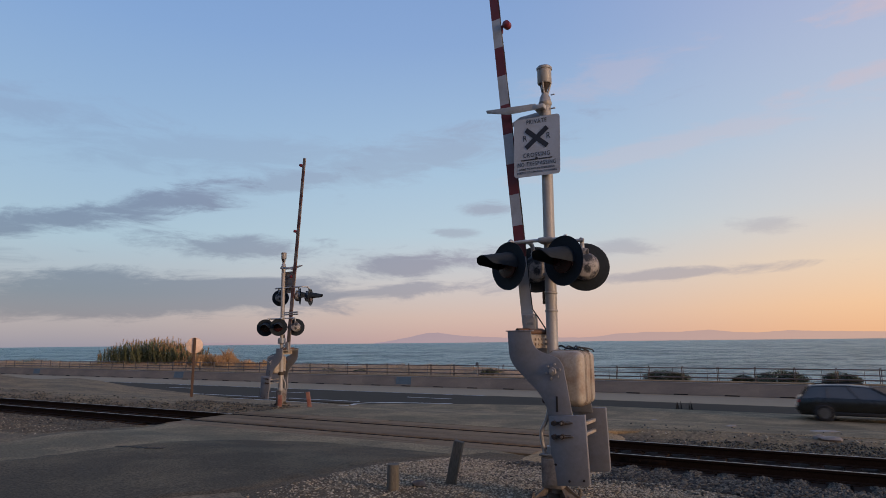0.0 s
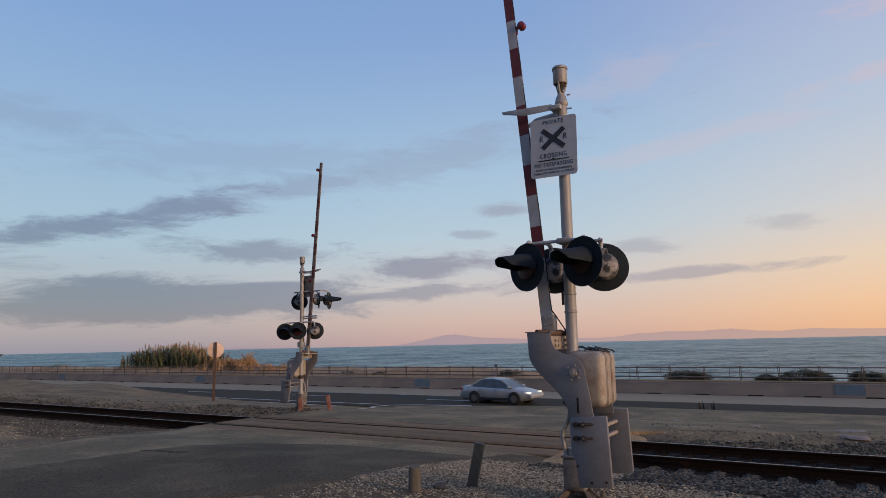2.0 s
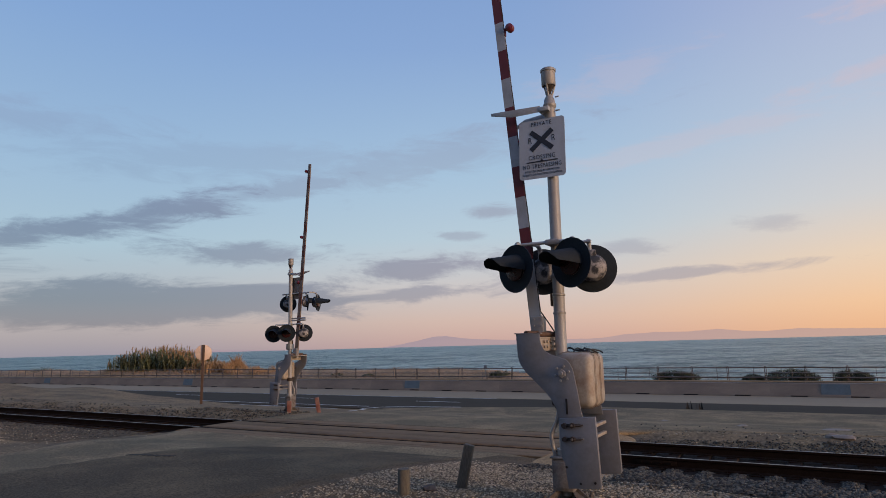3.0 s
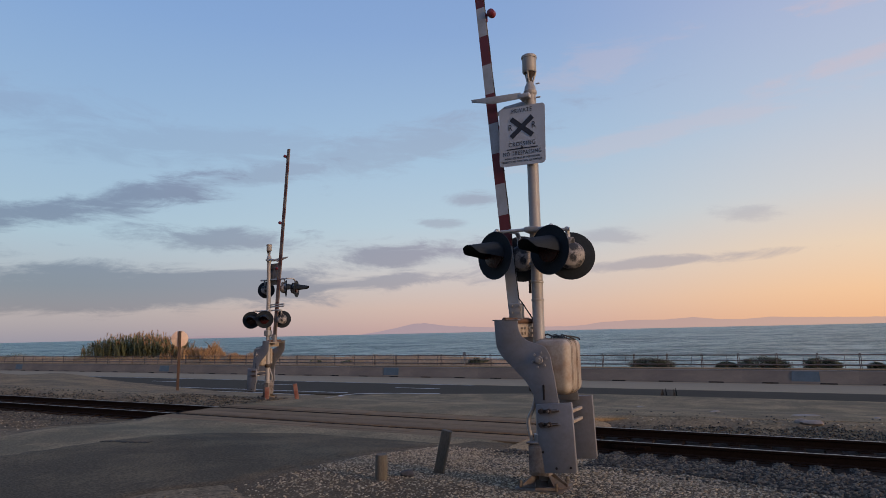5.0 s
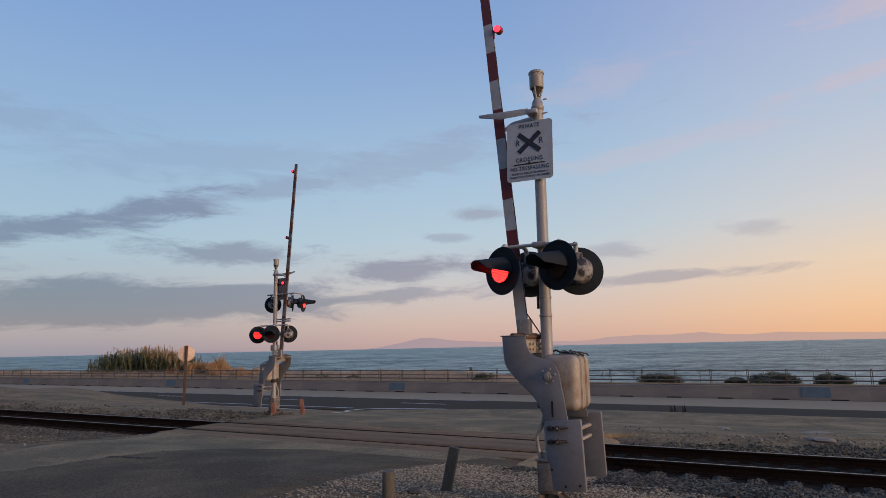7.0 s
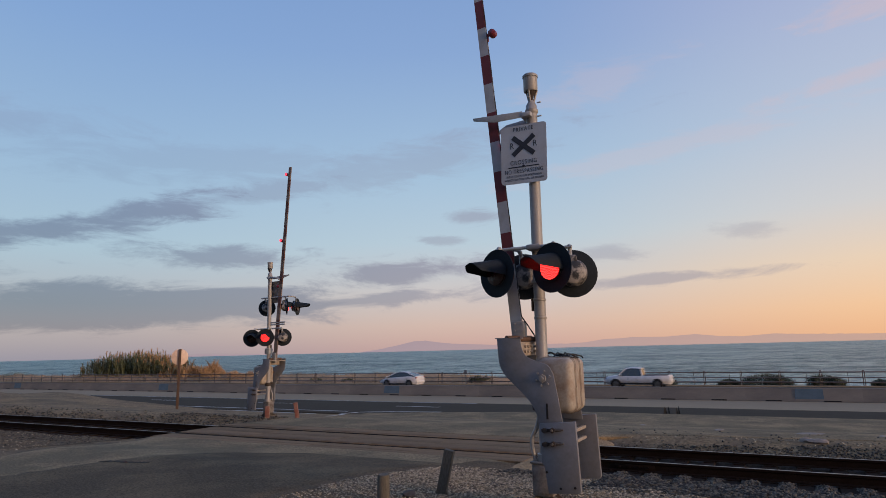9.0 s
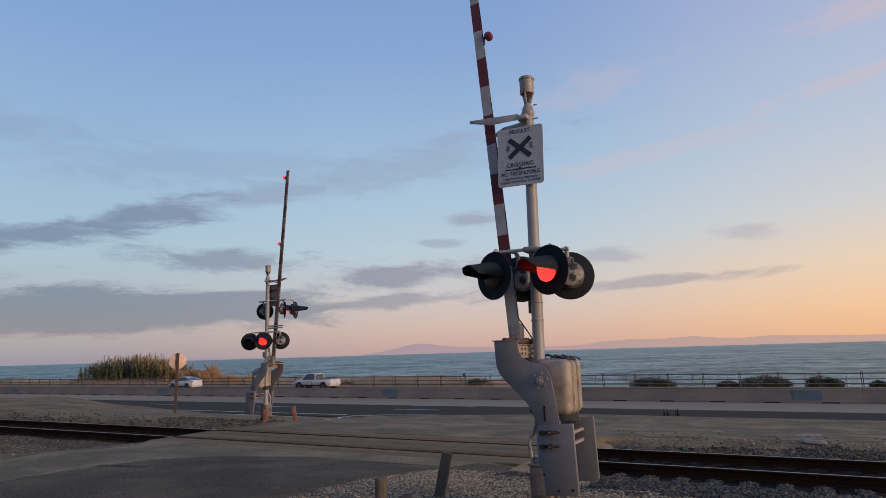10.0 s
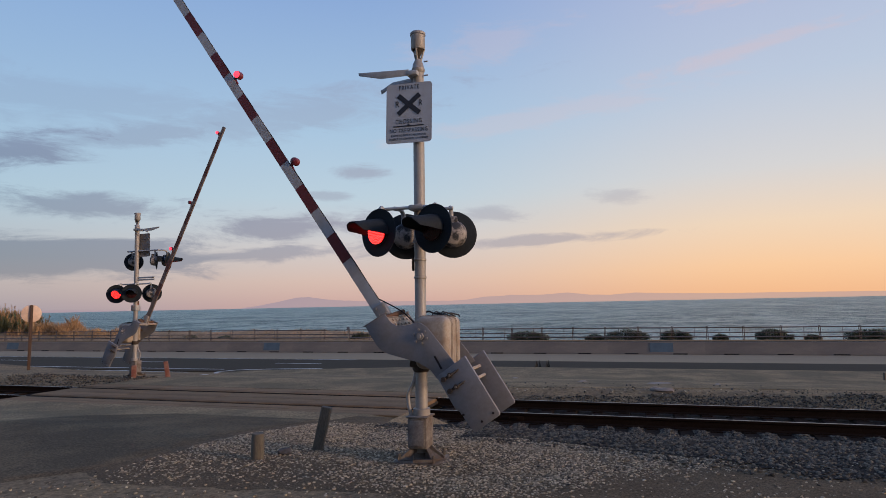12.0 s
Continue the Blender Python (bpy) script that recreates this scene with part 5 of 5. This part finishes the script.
def shrub(x, y, z, w, d, h, seed, mat="shrub", label="low grey-green coastal shrub behind the railing"):
    r = random.Random(seed)
    root = thing("shrub", pose(x, y, z), label, "shrub", "shrubs behind the railing")
    bm = bmesh.new()
    for k in range(9):
        a = r.uniform(0, 6.28)
        tube(bm, (0, 0, -0.1), (math.cos(a) * w * 0.35, math.sin(a) * d * 0.35, h * r.uniform(0.4, 0.8)), 0.02, 0.006, seg=5)
    part("stem", bm, M["dry"], root)
    lumps = [(r.uniform(-.42, .42) * w, r.uniform(-.35, .35) * d, r.uniform(0.72, 1.0)) for _ in range(34)]
    spots = []
    for lx, ly, q in lumps:
        top = h * q * math.sqrt(max(0.12, 1 - (abs(lx) / (w * 0.5)) ** 2))
        for _ in range(190):
            a, u = r.uniform(0, 6.28), r.uniform(0, 1)
            rad = w * 0.12 * r.uniform(0.3, 1)
            spots.append((lx + math.cos(a) * rad, ly + math.sin(a) * rad * 0.8, top * (0.05 + 0.85 * u), r.uniform(0.08, 0.16), a, r.uniform(0.3, 1.0)))
    part("crown", blades(spots, 0.032, 0.25, seed), M[mat], root, smooth=0)
    return root


for k, (x, w, h) in enumerate(((-10.8, 4.4, 1.15), (-1.4, 4.2, 1.3), (2.8, 3.0, 1.15), (6.6, 1.3, 0.7), (10.9, 3.0, 1.25), (13.9, 1.2, 0.6), (18.2, 4.0, 1.2), (24.7, 4, 1.1), (-28.4, 2.4, 1.1), (-4.3, 1.8, 0.7), (-45.3, 2.6, 0.8), (-50.5, 3.6, 0.9))):
    shrub(x, 60.0, -1.75, w, 2.2, h, 40 + k)
shrub(-122, 62, -2.2, 9, 4, 2.5, 77)

r = random.Random(21)
root = thing("reed_clump", pose(-89, 63, -2.0), "tall clump of green reeds with dry golden plumes", "reeds")
bm = bmesh.new()
tops = []
spots = []
for _ in range(620):
    u = r.uniform(-1, 1)
    x, y = u * 11.5, r.uniform(-2.5, 2.5)
    hh = (3.95 + 0.8 * noise.noise((x * 0.35, 0, 0)) + r.uniform(-.5, .6)) * (1 - 0.5 * abs(u + 0.05) ** 3)
    lean = Vector((r.uniform(-1.1, 1.1), r.uniform(-.5, .5), 0))
    tube(bm, (x, y, 0), Vector((x, y, hh)) + lean, 0.025, 0.012, seg=4, caps=False)
    tops.append((Vector((x, y, hh)) + lean, u))
    for k in range(24):
        t = r.uniform(0.05, 0.97)
        a = r.uniform(0, 6.28)
        spots.append((x + lean.x * t, y + lean.y * t, hh * t, r.uniform(0.6, 1.2), a, r.uniform(0.5, 1.1)))
part("reed_stem", bm, M["reed"], root)
part("reed_leaf", blades(spots, 0.05, 0.55, 5), M["reed"], root, smooth=0)
sprays = []
for p, u in tops:
    if r.random() < 0.55 + 0.35 * u:
        for k in range(16):
            sprays.append((p.x, p.y, p.z - 0.15 + 0.03 * k, r.uniform(0.25, 0.6), r.uniform(0, 6.28), r.uniform(0.2, 0.75)))
bm = blades(sprays, 0.035, 0.3, 9)
tagged(part("reed_plume", bm, M["plume"], root, "feathery dry plumes", smooth=0), kind="stuff")


def dry_grass(name, x0, x1, y0, y1, n, h, seed, mat, label):
    r = random.Random(seed)
    spots = []
    for _ in range(n):
        x, y = r.uniform(x0, x1), r.uniform(y0, y1)
        k = max(0.15, 0.5 + noise.noise((x * 0.5, y * 0.5, seed)))
        spots.append((x, y, (dune_z(x, y) if 58.4 < y < 66 and x < -20 else ground_z(x, y)) - 0.02, h * k * r.uniform(0.6, 1.2), r.uniform(0, 6.28), r.uniform(0.1, 0.6)))
    return sheet(name, blades(spots, 0.035 * max(h, 0.3), 0.15, seed), M[mat], label, "grass", kind="stuff", smooth=0)


dry_grass("dry_reeds", -80, -70.5, 60, 64, 4200, 2.4, 31, "plume", "dry golden reeds at the end of the green clump")
dry_grass("dry_grass", -71, -62, 59.5, 62, 1600, 1.1, 32, "plume", "dry golden grass behind the railing")
dry_grass("dry_grass", -130, -22, 59.2, 63, 5200, 0.45, 33, "plume", "sparse dry grass behind the railing")
dry_grass("weeds", -6.9, -5.0, 34.05, 34.5, 70, 0.24, 36, "dry", "low dry weeds along the pavement's edge")
bm = blades([(-5.75 + 0.16 * k + 0.05 * math.sin(k * 5), 34.3, -1.5, 0.27 + 0.14 * ((k * 7) % 3) / 2, k * 2.1, 0.12) for k in range(6)], 0.085, 0.0, 8)
sheet("weed", bm, M["weed_dark"], "few dark upright weed stalks at the highway's edge", "weed", kind="")
dry_grass("weeds", -8.6, -6.7, 34.1, 34.4, 130, 0.2, 37, "dry", "low dry weeds along the pavement's edge")
bm = bmesh.new()
for k in range(420):
    x, y = rng.uniform(-60, 40), rng.uniform(60.5, 74)
    s = rng.uniform(0.2, 0.6)
    bmesh.ops.create_icosphere(bm, subdivisions=1, radius=s, matrix=Matrix.Translation((x, y, ground_z(x, y))) @ Matrix.Diagonal((1, 0.8, 0.6, 1)))
sheet("beach_rocks", bm, M["sand"], "pale boulders on the slope down to the beach", "rocks", kind="stuff", smooth=0)


# ---- vehicles ----
def loft(bm, rings, close=True):
    vs = [[bm.verts.new(p) for p in r] for r in rings]
    n = len(vs[0])
    for a, b in zip(vs, vs[1:]):
        for k in range(n if close else n - 1):
            bm.faces.new((a[k], a[(k + 1) % n], b[(k + 1) % n], b[k]))
    bm.faces.new(vs[0]), bm.faces.new(vs[-1][::-1])
    return bm


def car(name, label, paint, width, deck, cabin, wheels, radius=0.33, ground=0.2, bed=None):
    """deck: (x, height, share of the width) from tail to nose; cabin: (x at the belt, belt, x at the roof, roof) corners from tail to windscreen; wheels: rear and front x."""
    root = thing(name, Matrix(), label, "car", "traffic on the highway")
    hw = width / 2
    bm = bmesh.new()
    rings = []
    for x, z, k in deck:
        w, low = hw * k, ground + (0.16 if x in (deck[0][0], deck[-1][0]) else 0)
        half = [(0.0, low), (w * 0.86, low), (w * 0.97, low + 0.1), (w, low + 0.55 * (z - low)), (w * 0.965, z - 0.07), (w * 0.90, z - 0.012), (w * 0.6, z + 0.012), (0.0, z + 0.02)]
        rings.append([Vector((x, y, zz)) for y, zz in half] + [Vector((x, -y, zz)) for y, zz in half[-2:0:-1]])
    loft(bm, rings)
    part("body", bm, paint, root, smooth=50)
    # cabin glass and roof
    (b0, z0, t0, zr), (b1, z1, t1, _) = cabin
    def section(t, f):
        xb, xt = b0 + (b1 - b0) * t, t0 + (t1 - t0) * t
        zb = z0 + (z1 - z0) * t
        arch = zr - 0.05 * (2 * t - 1) ** 2
        return xb + (xt - xb) * f, (hw * 0.92 + (hw * 0.70 - hw * 0.92) * f), zb - 0.03 + (arch - zb + 0.03) * f
    bm = bmesh.new()
    rings = []
    for i in range(13):
        t = i / 12
        pts = [section(t, f) for f in (0, 0.35, 0.7, 0.93)]
        rings.append([Vector((x, y, z)) for x, y, z in pts] + [Vector((x, -y, z)) for x, y, z in pts[::-1]])
    loft(bm, rings)
    part("cabin_glass", bm, M["car_glass"], root, "dark tinted windows", smooth=40)
    bm = bmesh.new()
    rings = []
    for i in range(13):
        t = i / 12
        x, y, z = section(t, 0.92)
        x2, y2, z2 = section(t, 1.0)
        rings.append([Vector((x, y + 0.012, z)), Vector((x2, y2 * 0.93, z2)), Vector((x2, 0, z2 + 0.025)), Vector((x2, -y2 * 0.93, z2)), Vector((x, -y - 0.012, z))])
    loft(bm, rings)
    part("roof", bm, paint, root, smooth=50)
    for sgn in (-1, 1):
        for t in (0.0, 0.30, 0.62, 1.0):
            bm = bmesh.new()
            wdt = 0.03 if 0 < t < 1 else 0.05
            pts = [section(t, f) for f in (0.0, 0.35, 0.7, 0.95)]
            for p, q in zip(pts, pts[1:]):
                a, b = Vector((p[0], sgn * (p[1] + 0.006), p[2])), Vector((q[0], sgn * (q[1] + 0.006), q[2]))
                tube(bm, a, b, wdt * 0.8, seg=6)
            part("pillar", bm, paint if t in (0.0, 1.0) else M["car_trim"], root)
        bm = bmesh.new()
        box(bm, (b1 - 0.22, sgn * (hw * 0.98 + 0.04), z1 + 0.06), (0.12, 0.18, 0.11), 0.03)
        part("wing_mirror", bm, paint, root)
        x0, x1 = deck[0][0], deck[-1][0]
        bm = bmesh.new()
        box(bm, (x0 + 0.10, sgn * hw * 0.80, deck[1][1] - 0.16), (0.16, 0.22, 0.14), 0.03)
        part("tail_lamp", bm, M["tail"], root, "red tail lamp")
        bm = bmesh.new()
        box(bm, (x1 - 0.20, sgn * hw * 0.70, deck[-2][1] - 0.14), (0.26, 0.28, 0.10), 0.03)
        part("headlamp", bm, HEAD if name == "sedan" else M["rim"], root, "clear headlamp")
        bm = bmesh.new()
        box(bm, ((x0 + x1) / 2, sgn * hw * 0.985, ground + 0.10), (x1 - x0 - 1.6, 0.05, 0.12), 0.01)
        part("sill", bm, M["car_trim"], root)
        for xd in (0.36, 0.72):
            bm = bmesh.new()
            x, y, z = section(xd, 0)
            box(bm, (x - 0.16, sgn * hw * 0.99, z - 0.14), (0.17, 0.03, 0.03), 0.008)
            part("door_handle", bm, paint, root)
            bm = bmesh.new()
            box(bm, (x - 0.30, sgn * hw * 0.992, (z + ground) / 2 + 0.05), (0.012, 0.02, z - ground - 0.25))
            part("door_gap", bm, M["car_trim"], root)
        for wx in wheels:
            bm = bmesh.new()
            tube(bm, (wx, sgn * (hw - 0.30), radius + 0.02), (wx, sgn * (hw + 0.004), radius + 0.02), radius + 0.07, seg=28)
            part("wheel_arch", bm, M["car_trim"], root)
            bm = bmesh.new()
            lathe(bm, [(radius * 0.62, -0.1), (radius * 0.9, -0.11), (radius, -0.08), (radius, 0.08), (radius * 0.9, 0.11), (radius * 0.62, 0.1)], 32, Matrix.Translation((wx, sgn * (hw - 0.075), radius)) @ Matrix.Rotation(radians(90), 4, "X"))
            wheel = part("wheel", bm, M["tyre"], root)
            bm = bmesh.new()
            c = Vector((wx, sgn * (hw + 0.02), radius))
            disc = Matrix.Translation(c) @ Matrix.Rotation(radians(90), 4, "X")
            lathe(bm, [(radius * 0.55, -0.02), (radius * 0.66, -0.02), (radius * 0.66, 0.025), (radius * 0.55, 0.025)], 28, disc)
            tube(bm, c - Vector((0, 0.02, 0)), c + Vector((0, 0.025, 0)), 0.06, seg=12)
            for k in range(7):
                a = 2 * math.pi * k / 7
                box(bm, (radius * 0.32, 0, 0), (radius * 0.5, 0.02, 0.05), 0.0, Matrix.Translation(c) @ Matrix.Rotation(a, 4, "Y"))
            part("rim", bm, M["rim"], wheel, "spoked alloy rim")
    if bed:
        bm = bmesh.new()
        box(bm, ((bed[0] + bed[1]) / 2, 0, bed[2] + 0.012), (bed[1] - bed[0], width * 0.82, 0.05), 0.01)
        part("bed_floor", bm, M["car_trim"], root, "dark open load bed")
    for x, sx in ((deck[0][0] + 0.02, -1), (deck[-1][0] - 0.02, 1)):
        bm = bmesh.new()
        box(bm, (x, 0, ground + 0.28), (0.16, width * 0.9, 0.22), 0.05)
        part("bumper", bm, paint, root)
    return root


station_wagon = car("station_wagon", "dark grey station wagon with black roof bars driving on the highway", M["car_grey"], 1.76,
                    [(-2.36, 0.86, 0.86), (-2.26, 0.98, 0.95), (-1.6, 1.0, 1), (0.2, 0.98, 1), (1.05, 0.97, 0.99), (1.9, 0.86, 0.95), (2.30, 0.72, 0.84)],
                    [(-2.22, 0.96, -1.86, 1.50), (1.25, 0.97, 0.35, 1.50)], (-1.36, 1.30), 0.34, 0.24)
for sgn in (-1, 1):
    bm = bmesh.new()
    pipe(bm, [(-1.7, sgn * 0.55, 1.5), (-1.6, sgn * 0.55, 1.57), (0.1, sgn * 0.55, 1.58), (0.2, sgn * 0.55, 1.51)], 0.02)
    part("roof_bar", bm, M["car_trim"], station_wagon)
sedan = car("sedan", "silver-blue four-door sedan with lit headlamps driving on the highway", M["car_silver"], 1.80,
            [(-2.40, 0.78, 0.84), (-2.30, 0.98, 0.93), (-1.6, 1.0, 0.99), (0.2, 0.93, 1), (1.0, 0.93, 0.99), (1.9, 0.80, 0.95), (2.38, 0.62, 0.82)],
            [(-1.75, 0.98, -0.95, 1.46), (1.25, 0.92, 0.30, 1.46)], (-1.36, 1.36), 0.32, 0.2)
hatchback = car("hatchback", "silver-white hatchback with a sloping tail on the far lanes", M["car_white"], 1.74,
                [(-2.2, 0.90, 0.86), (-2.12, 1.05, 0.93), (-1.4, 1.06, 1), (0.2, 0.97, 1), (1.1, 0.93, 0.98), (1.8, 0.80, 0.94), (2.2, 0.64, 0.82)],
                [(-2.05, 1.04, -0.85, 1.48), (1.55, 0.92, 0.25, 1.48)], (-1.3, 1.35), 0.32, 0.2)
pickup_truck = car("pickup_truck", "white pickup truck with an open load bed on the far lanes", M["car_white"], 1.84,
                   [(-2.75, 1.0, 0.94), (-2.68, 1.08, 0.98), (-1.6, 1.08, 1), (0.4, 1.06, 1), (1.0, 1.08, 0.99), (1.9, 1.04, 0.96), (2.4, 0.96, 0.90), (2.62, 0.8, 0.84)],
                   [(-0.55, 1.06, -0.42, 1.72), (1.45, 1.08, 0.75, 1.72)], (-1.75, 1.65), 0.37, 0.34, bed=(-2.55, -0.65, 1.09))


# ---- posts, signs and small things ----
bm = bmesh.new()
lathe(bm, [(0.08, -0.2), (0.078, 0.1), (0.076, 0.30), (0.07, 0.318), (0.03, 0.31), (0.0001, 0.312)], 18)
tagged(new("wooden_post", finish("wooden_post", bm, M["wood"])), "short round weathered wooden post on gravel", "post", "posts by the road").matrix_basis = pose(-4.55, 6.66, ground_z(-4.55, 6.66) - 0.0, 1, 2, 0)
bm = bmesh.new()
box(bm, (0, 0, 0.17), (0.13, 0.09, 0.8), 0.012)
for zz in (0.2, 0.42):
    tube(bm, (0, -0.05, zz), (0, 0.05, zz), 0.012, seg=8)
tagged(new("wooden_post", finish("wooden_post", bm, M["wood"])), "leaning square weathered wooden post on gravel", "post", "posts by the road").matrix_basis = pose(-4.10, 7.34, ground_z(-4.10, 7.34), 0, 13, 10)
bm = bmesh.new()
bmesh.ops.create_icosphere(bm, subdivisions=2, radius=0.1)
for v in bm.verts:
    v.co *= 1 + 0.35 * noise.noise(v.co * 14)
    v.co.z *= 0.55
tagged(new("rock", finish("rock", bm, M["rock"], 30)), "dark lump of rock on the gravel", "rock").matrix_basis = pose(-4.38, 7.02, ground_z(-4.38, 7.02) + 0.03, 0, 0, 30)
for k, (x, y, s, ry, h) in enumerate(((-15.2, 15.55, 0.14, 0, 0.42), (-14.42, 16.15, 0.13, -9, 0.52))):
    bm = bmesh.new()
    box(bm, (0, 0, h / 2 - 0.1), (s, 0.1, h + 0.2), 0.012)
    box(bm, (0, -0.052, h * 0.75), (s * 0.7, 0.006, h * 0.3))
    tagged(new("marker_post", finish("marker_post", bm, M["marker_red"])), "short faded red marker post beside the far signal", "post", "marker posts").matrix_basis = pose(x, y, ground_z(x, y) - 0.02, 0, ry, 35)

road_sign = thing("road_sign", pose(-25.2, 19.95, ground_z(-25.2, 19.95), 0, 0.6, 52), "round road sign seen from its bare back on a wooden post", "road sign")
bm = bmesh.new()
box(bm, (0, 0, 1.25), (0.12, 0.1, 3.05), 0.01)
part("sign_post", bm, M["wood_red"], road_sign, "brown wooden post")
bm = bmesh.new()
lathe(bm, [(0.0001, 0.0), (0.375, 0.0), (0.38, 0.003), (0.375, 0.006), (0.0001, 0.006)], 40, Matrix.Translation((0, 0.062, 2.41)) @ Matrix.Rotation(radians(90), 4, "X"))
part("sign_plate", bm, M["tan_plate"], road_sign, "round bare sign back")
for zz in (2.2, 2.62):
    bm = bmesh.new()
    tube(bm, (0, -0.062, zz), (0, 0.07, zz), 0.018, seg=8)
    part("bolt", bm, M["dark_rust"], road_sign)

for k, (x, y, w, h) in enumerate(((0.45, 15.25, 0.5, 0.06), (0.25, 15.3, 0.3, 0.07), (0.35, 17.9, 0.8, 0.03), (-1.7, 18.4, 0.4, 0.03), (1.9, 18.3, 0.3, 0.03), (-4.1, 20.5, 0.4, 0.02))):
    bm = bmesh.new()
    bmesh.ops.create_icosphere(bm, subdivisions=2, radius=0.5)
    for v in bm.verts:
        v.co *= 1 + 0.3 * noise.noise(v.co * 3 + Vector((k, 0, 0)))
        v.co = Vector((v.co.x * w, v.co.y * w * 0.5, v.co.z * h * 2))
    tagged(new("rubble", finish("rubble", bm, M["rubble"], 30)), "pale broken lump of concrete by the ballast", "rubble", "rubble lumps").matrix_basis = pose(x, y, ground_z(x, y) + h * 0.4, 0, 0, 20 * k)
bm = bmesh.new()
for k in range(26):
    x, y = rng.uniform(-4, 3), rng.uniform(15.6, 17.6)
    bmesh.ops.create_icosphere(bm, subdivisions=1, radius=rng.uniform(0.012, 0.03), matrix=Matrix.Translation((x, y, ground_z(x, y) + 0.02)))
sheet("loose_stones", bm, M["rock"], "scattered dark stones on the apron", "stones", kind="stuff", smooth=0)
bm = bmesh.new()
tube(bm, (0, 0, 0), (0, 0, 0.42), 0.05, 0.045, seg=12)
tagged(new("bollard", finish("bollard", bm, M["wood"])), "short dark bollard at the apron's edge", "bollard").matrix_basis = pose(9.6, 30.5, ground_z(9.6, 30.5))

ship = thing("ship", pose(-1690, 700, -4.6, 0, 0, 25), "small grey ship far out at sea", "ship")
bm = bmesh.new()
slab(bm, [(-26, 0), (24, 0), (30, 5), (-27, 4.5)], -4, 4)
part("hull", bm, M["boat"], ship)
bm = bmesh.new()
box(bm, (-14, 0, 7), (14, 6, 5), 0.3)
box(bm, (-14, 0, 11), (7, 5, 3), 0.3)
tube(bm, (-12, 0, 12), (-12, 0, 18), 0.4)
part("bridge", bm, M["boat"], ship)


# ---- what moves ----
SWITCH = [6.14, 6.76, 7.38, 8.0, 8.64, 9.29, 9.77, 10.46, 11.04, 11.62]     # the flashers change sides at these times, the first time from dark


def lit(t, side):
    """Whether the flashers of a side (0 right, 1 left) burn at t."""
    count = sum(1 for s in SWITCH if s <= t)
    return count > 0 and (count - 1) % 2 == side


def blink_rows(side, sink, steady=False):
    """An led array stands forward of its lens while it burns, and sinks behind it to go dark."""
    state = lambda t: t >= SWITCH[0] if steady else lit(t, side)
    place = lambda on: Matrix() if on else Matrix.Translation((0, sink, 0))
    rows = [(0.0, place(False))]
    for t in SWITCH:
        a, b = state(t - 0.05), state(t + 0.05)
        if a != b and t < 11.9:
            rows += [(t - 0.034, place(a)), (t, place(b))]
    return rows + [(12.0, place(state(12.0)))]


def drive_rows(x0, speed, y, z, heading):
    """Steady driving along the highway."""
    return [(t, pose(x0 + speed * t, y, z, 0, 0, heading)) for t in (0.0, 0.1, 0.5, 1.0, 2.0, 3.0, 5.0, 7.0, 9.0, 10.0, 11.0, 11.9, 12.0)]


def motions():
    # gate arms: degrees by which each has come down from its rest
    down = [(0.0, 0.0), (8.8, 0.0), (9.9, 0.0), (10.2, 0.4), (10.4, 1.8), (10.6, 4.6), (10.8, 8.0), (11.0, 12.4), (11.2, 15.8), (11.4, 19.6), (11.6, 23.6), (11.8, 27.2), (12.0, 30.0)]
    walk(near_arm, [(t, pose(*PIVOT, 0, -a, 0)) for t, a in down])
    down = [(0.0, 0.0), (8.8, 0.0), (10.4, 0.0), (10.6, 0.4), (10.8, 1.8), (11.0, 4.0), (11.2, 6.6), (11.4, 9.4), (11.6, 12.0), (11.8, 16.2), (12.0, 20.8)]
    walk(far_arm, [(t, pose(*PIVOT, 0, -a, 0)) for t, a in down])
    for led, side in zip(near_leds + far_leds, (1, 0, 0, 1, 1, 0, 1, 0, 0, 1)):
        walk(led, blink_rows(side, 0.06))
    for leds, sink, sides in ((near_arm_leds, 0.05, (0, 1, 0)), (far_arm_leds, -0.05, (0, 0, 1))):
        for k, led in enumerate(leds):
            walk(led, blink_rows(sides[k], sink, k == 0))
    # traffic
    walk(station_wagon, drive_rows(2.15, 31.0, 32.5, -1.48, 0))
    walk(sedan, [(t, pose(x, y, -1.485, 0, 0, a)) for t, x, y, a in ((0.0, -80.5, 34.8, 0), (0.1, -77.3, 34.8, 0), (0.5, -64.6, 34.8, 0), (1.0, -48.8, 34.8, 0), (1.5, -33.0, 34.7, -1), (2.0, -16.8, 34.1, -4), (2.5, 0.55, 32.6, -5),
                        (3.0, 18.0, 31.3, -3), (4.0, 53.0, 31.0, 0), (6.0, 123.0, 31.0, 0), (8.0, 193.0, 31.0, 0), (10.0, 263.0, 31.0, 0), (11.9, 329.5, 31.0, 0), (12.0, 333.0, 31.0, 0))])
    walk(pickup_truck, drive_rows(-11.0 + 34.8 * 9, -34.8, 54.5, -1.55, 180))
    walk(hatchback, drive_rows(-34.6 + 32.5 * 9, -32.5, 54.5, -1.55, 180))


motions()
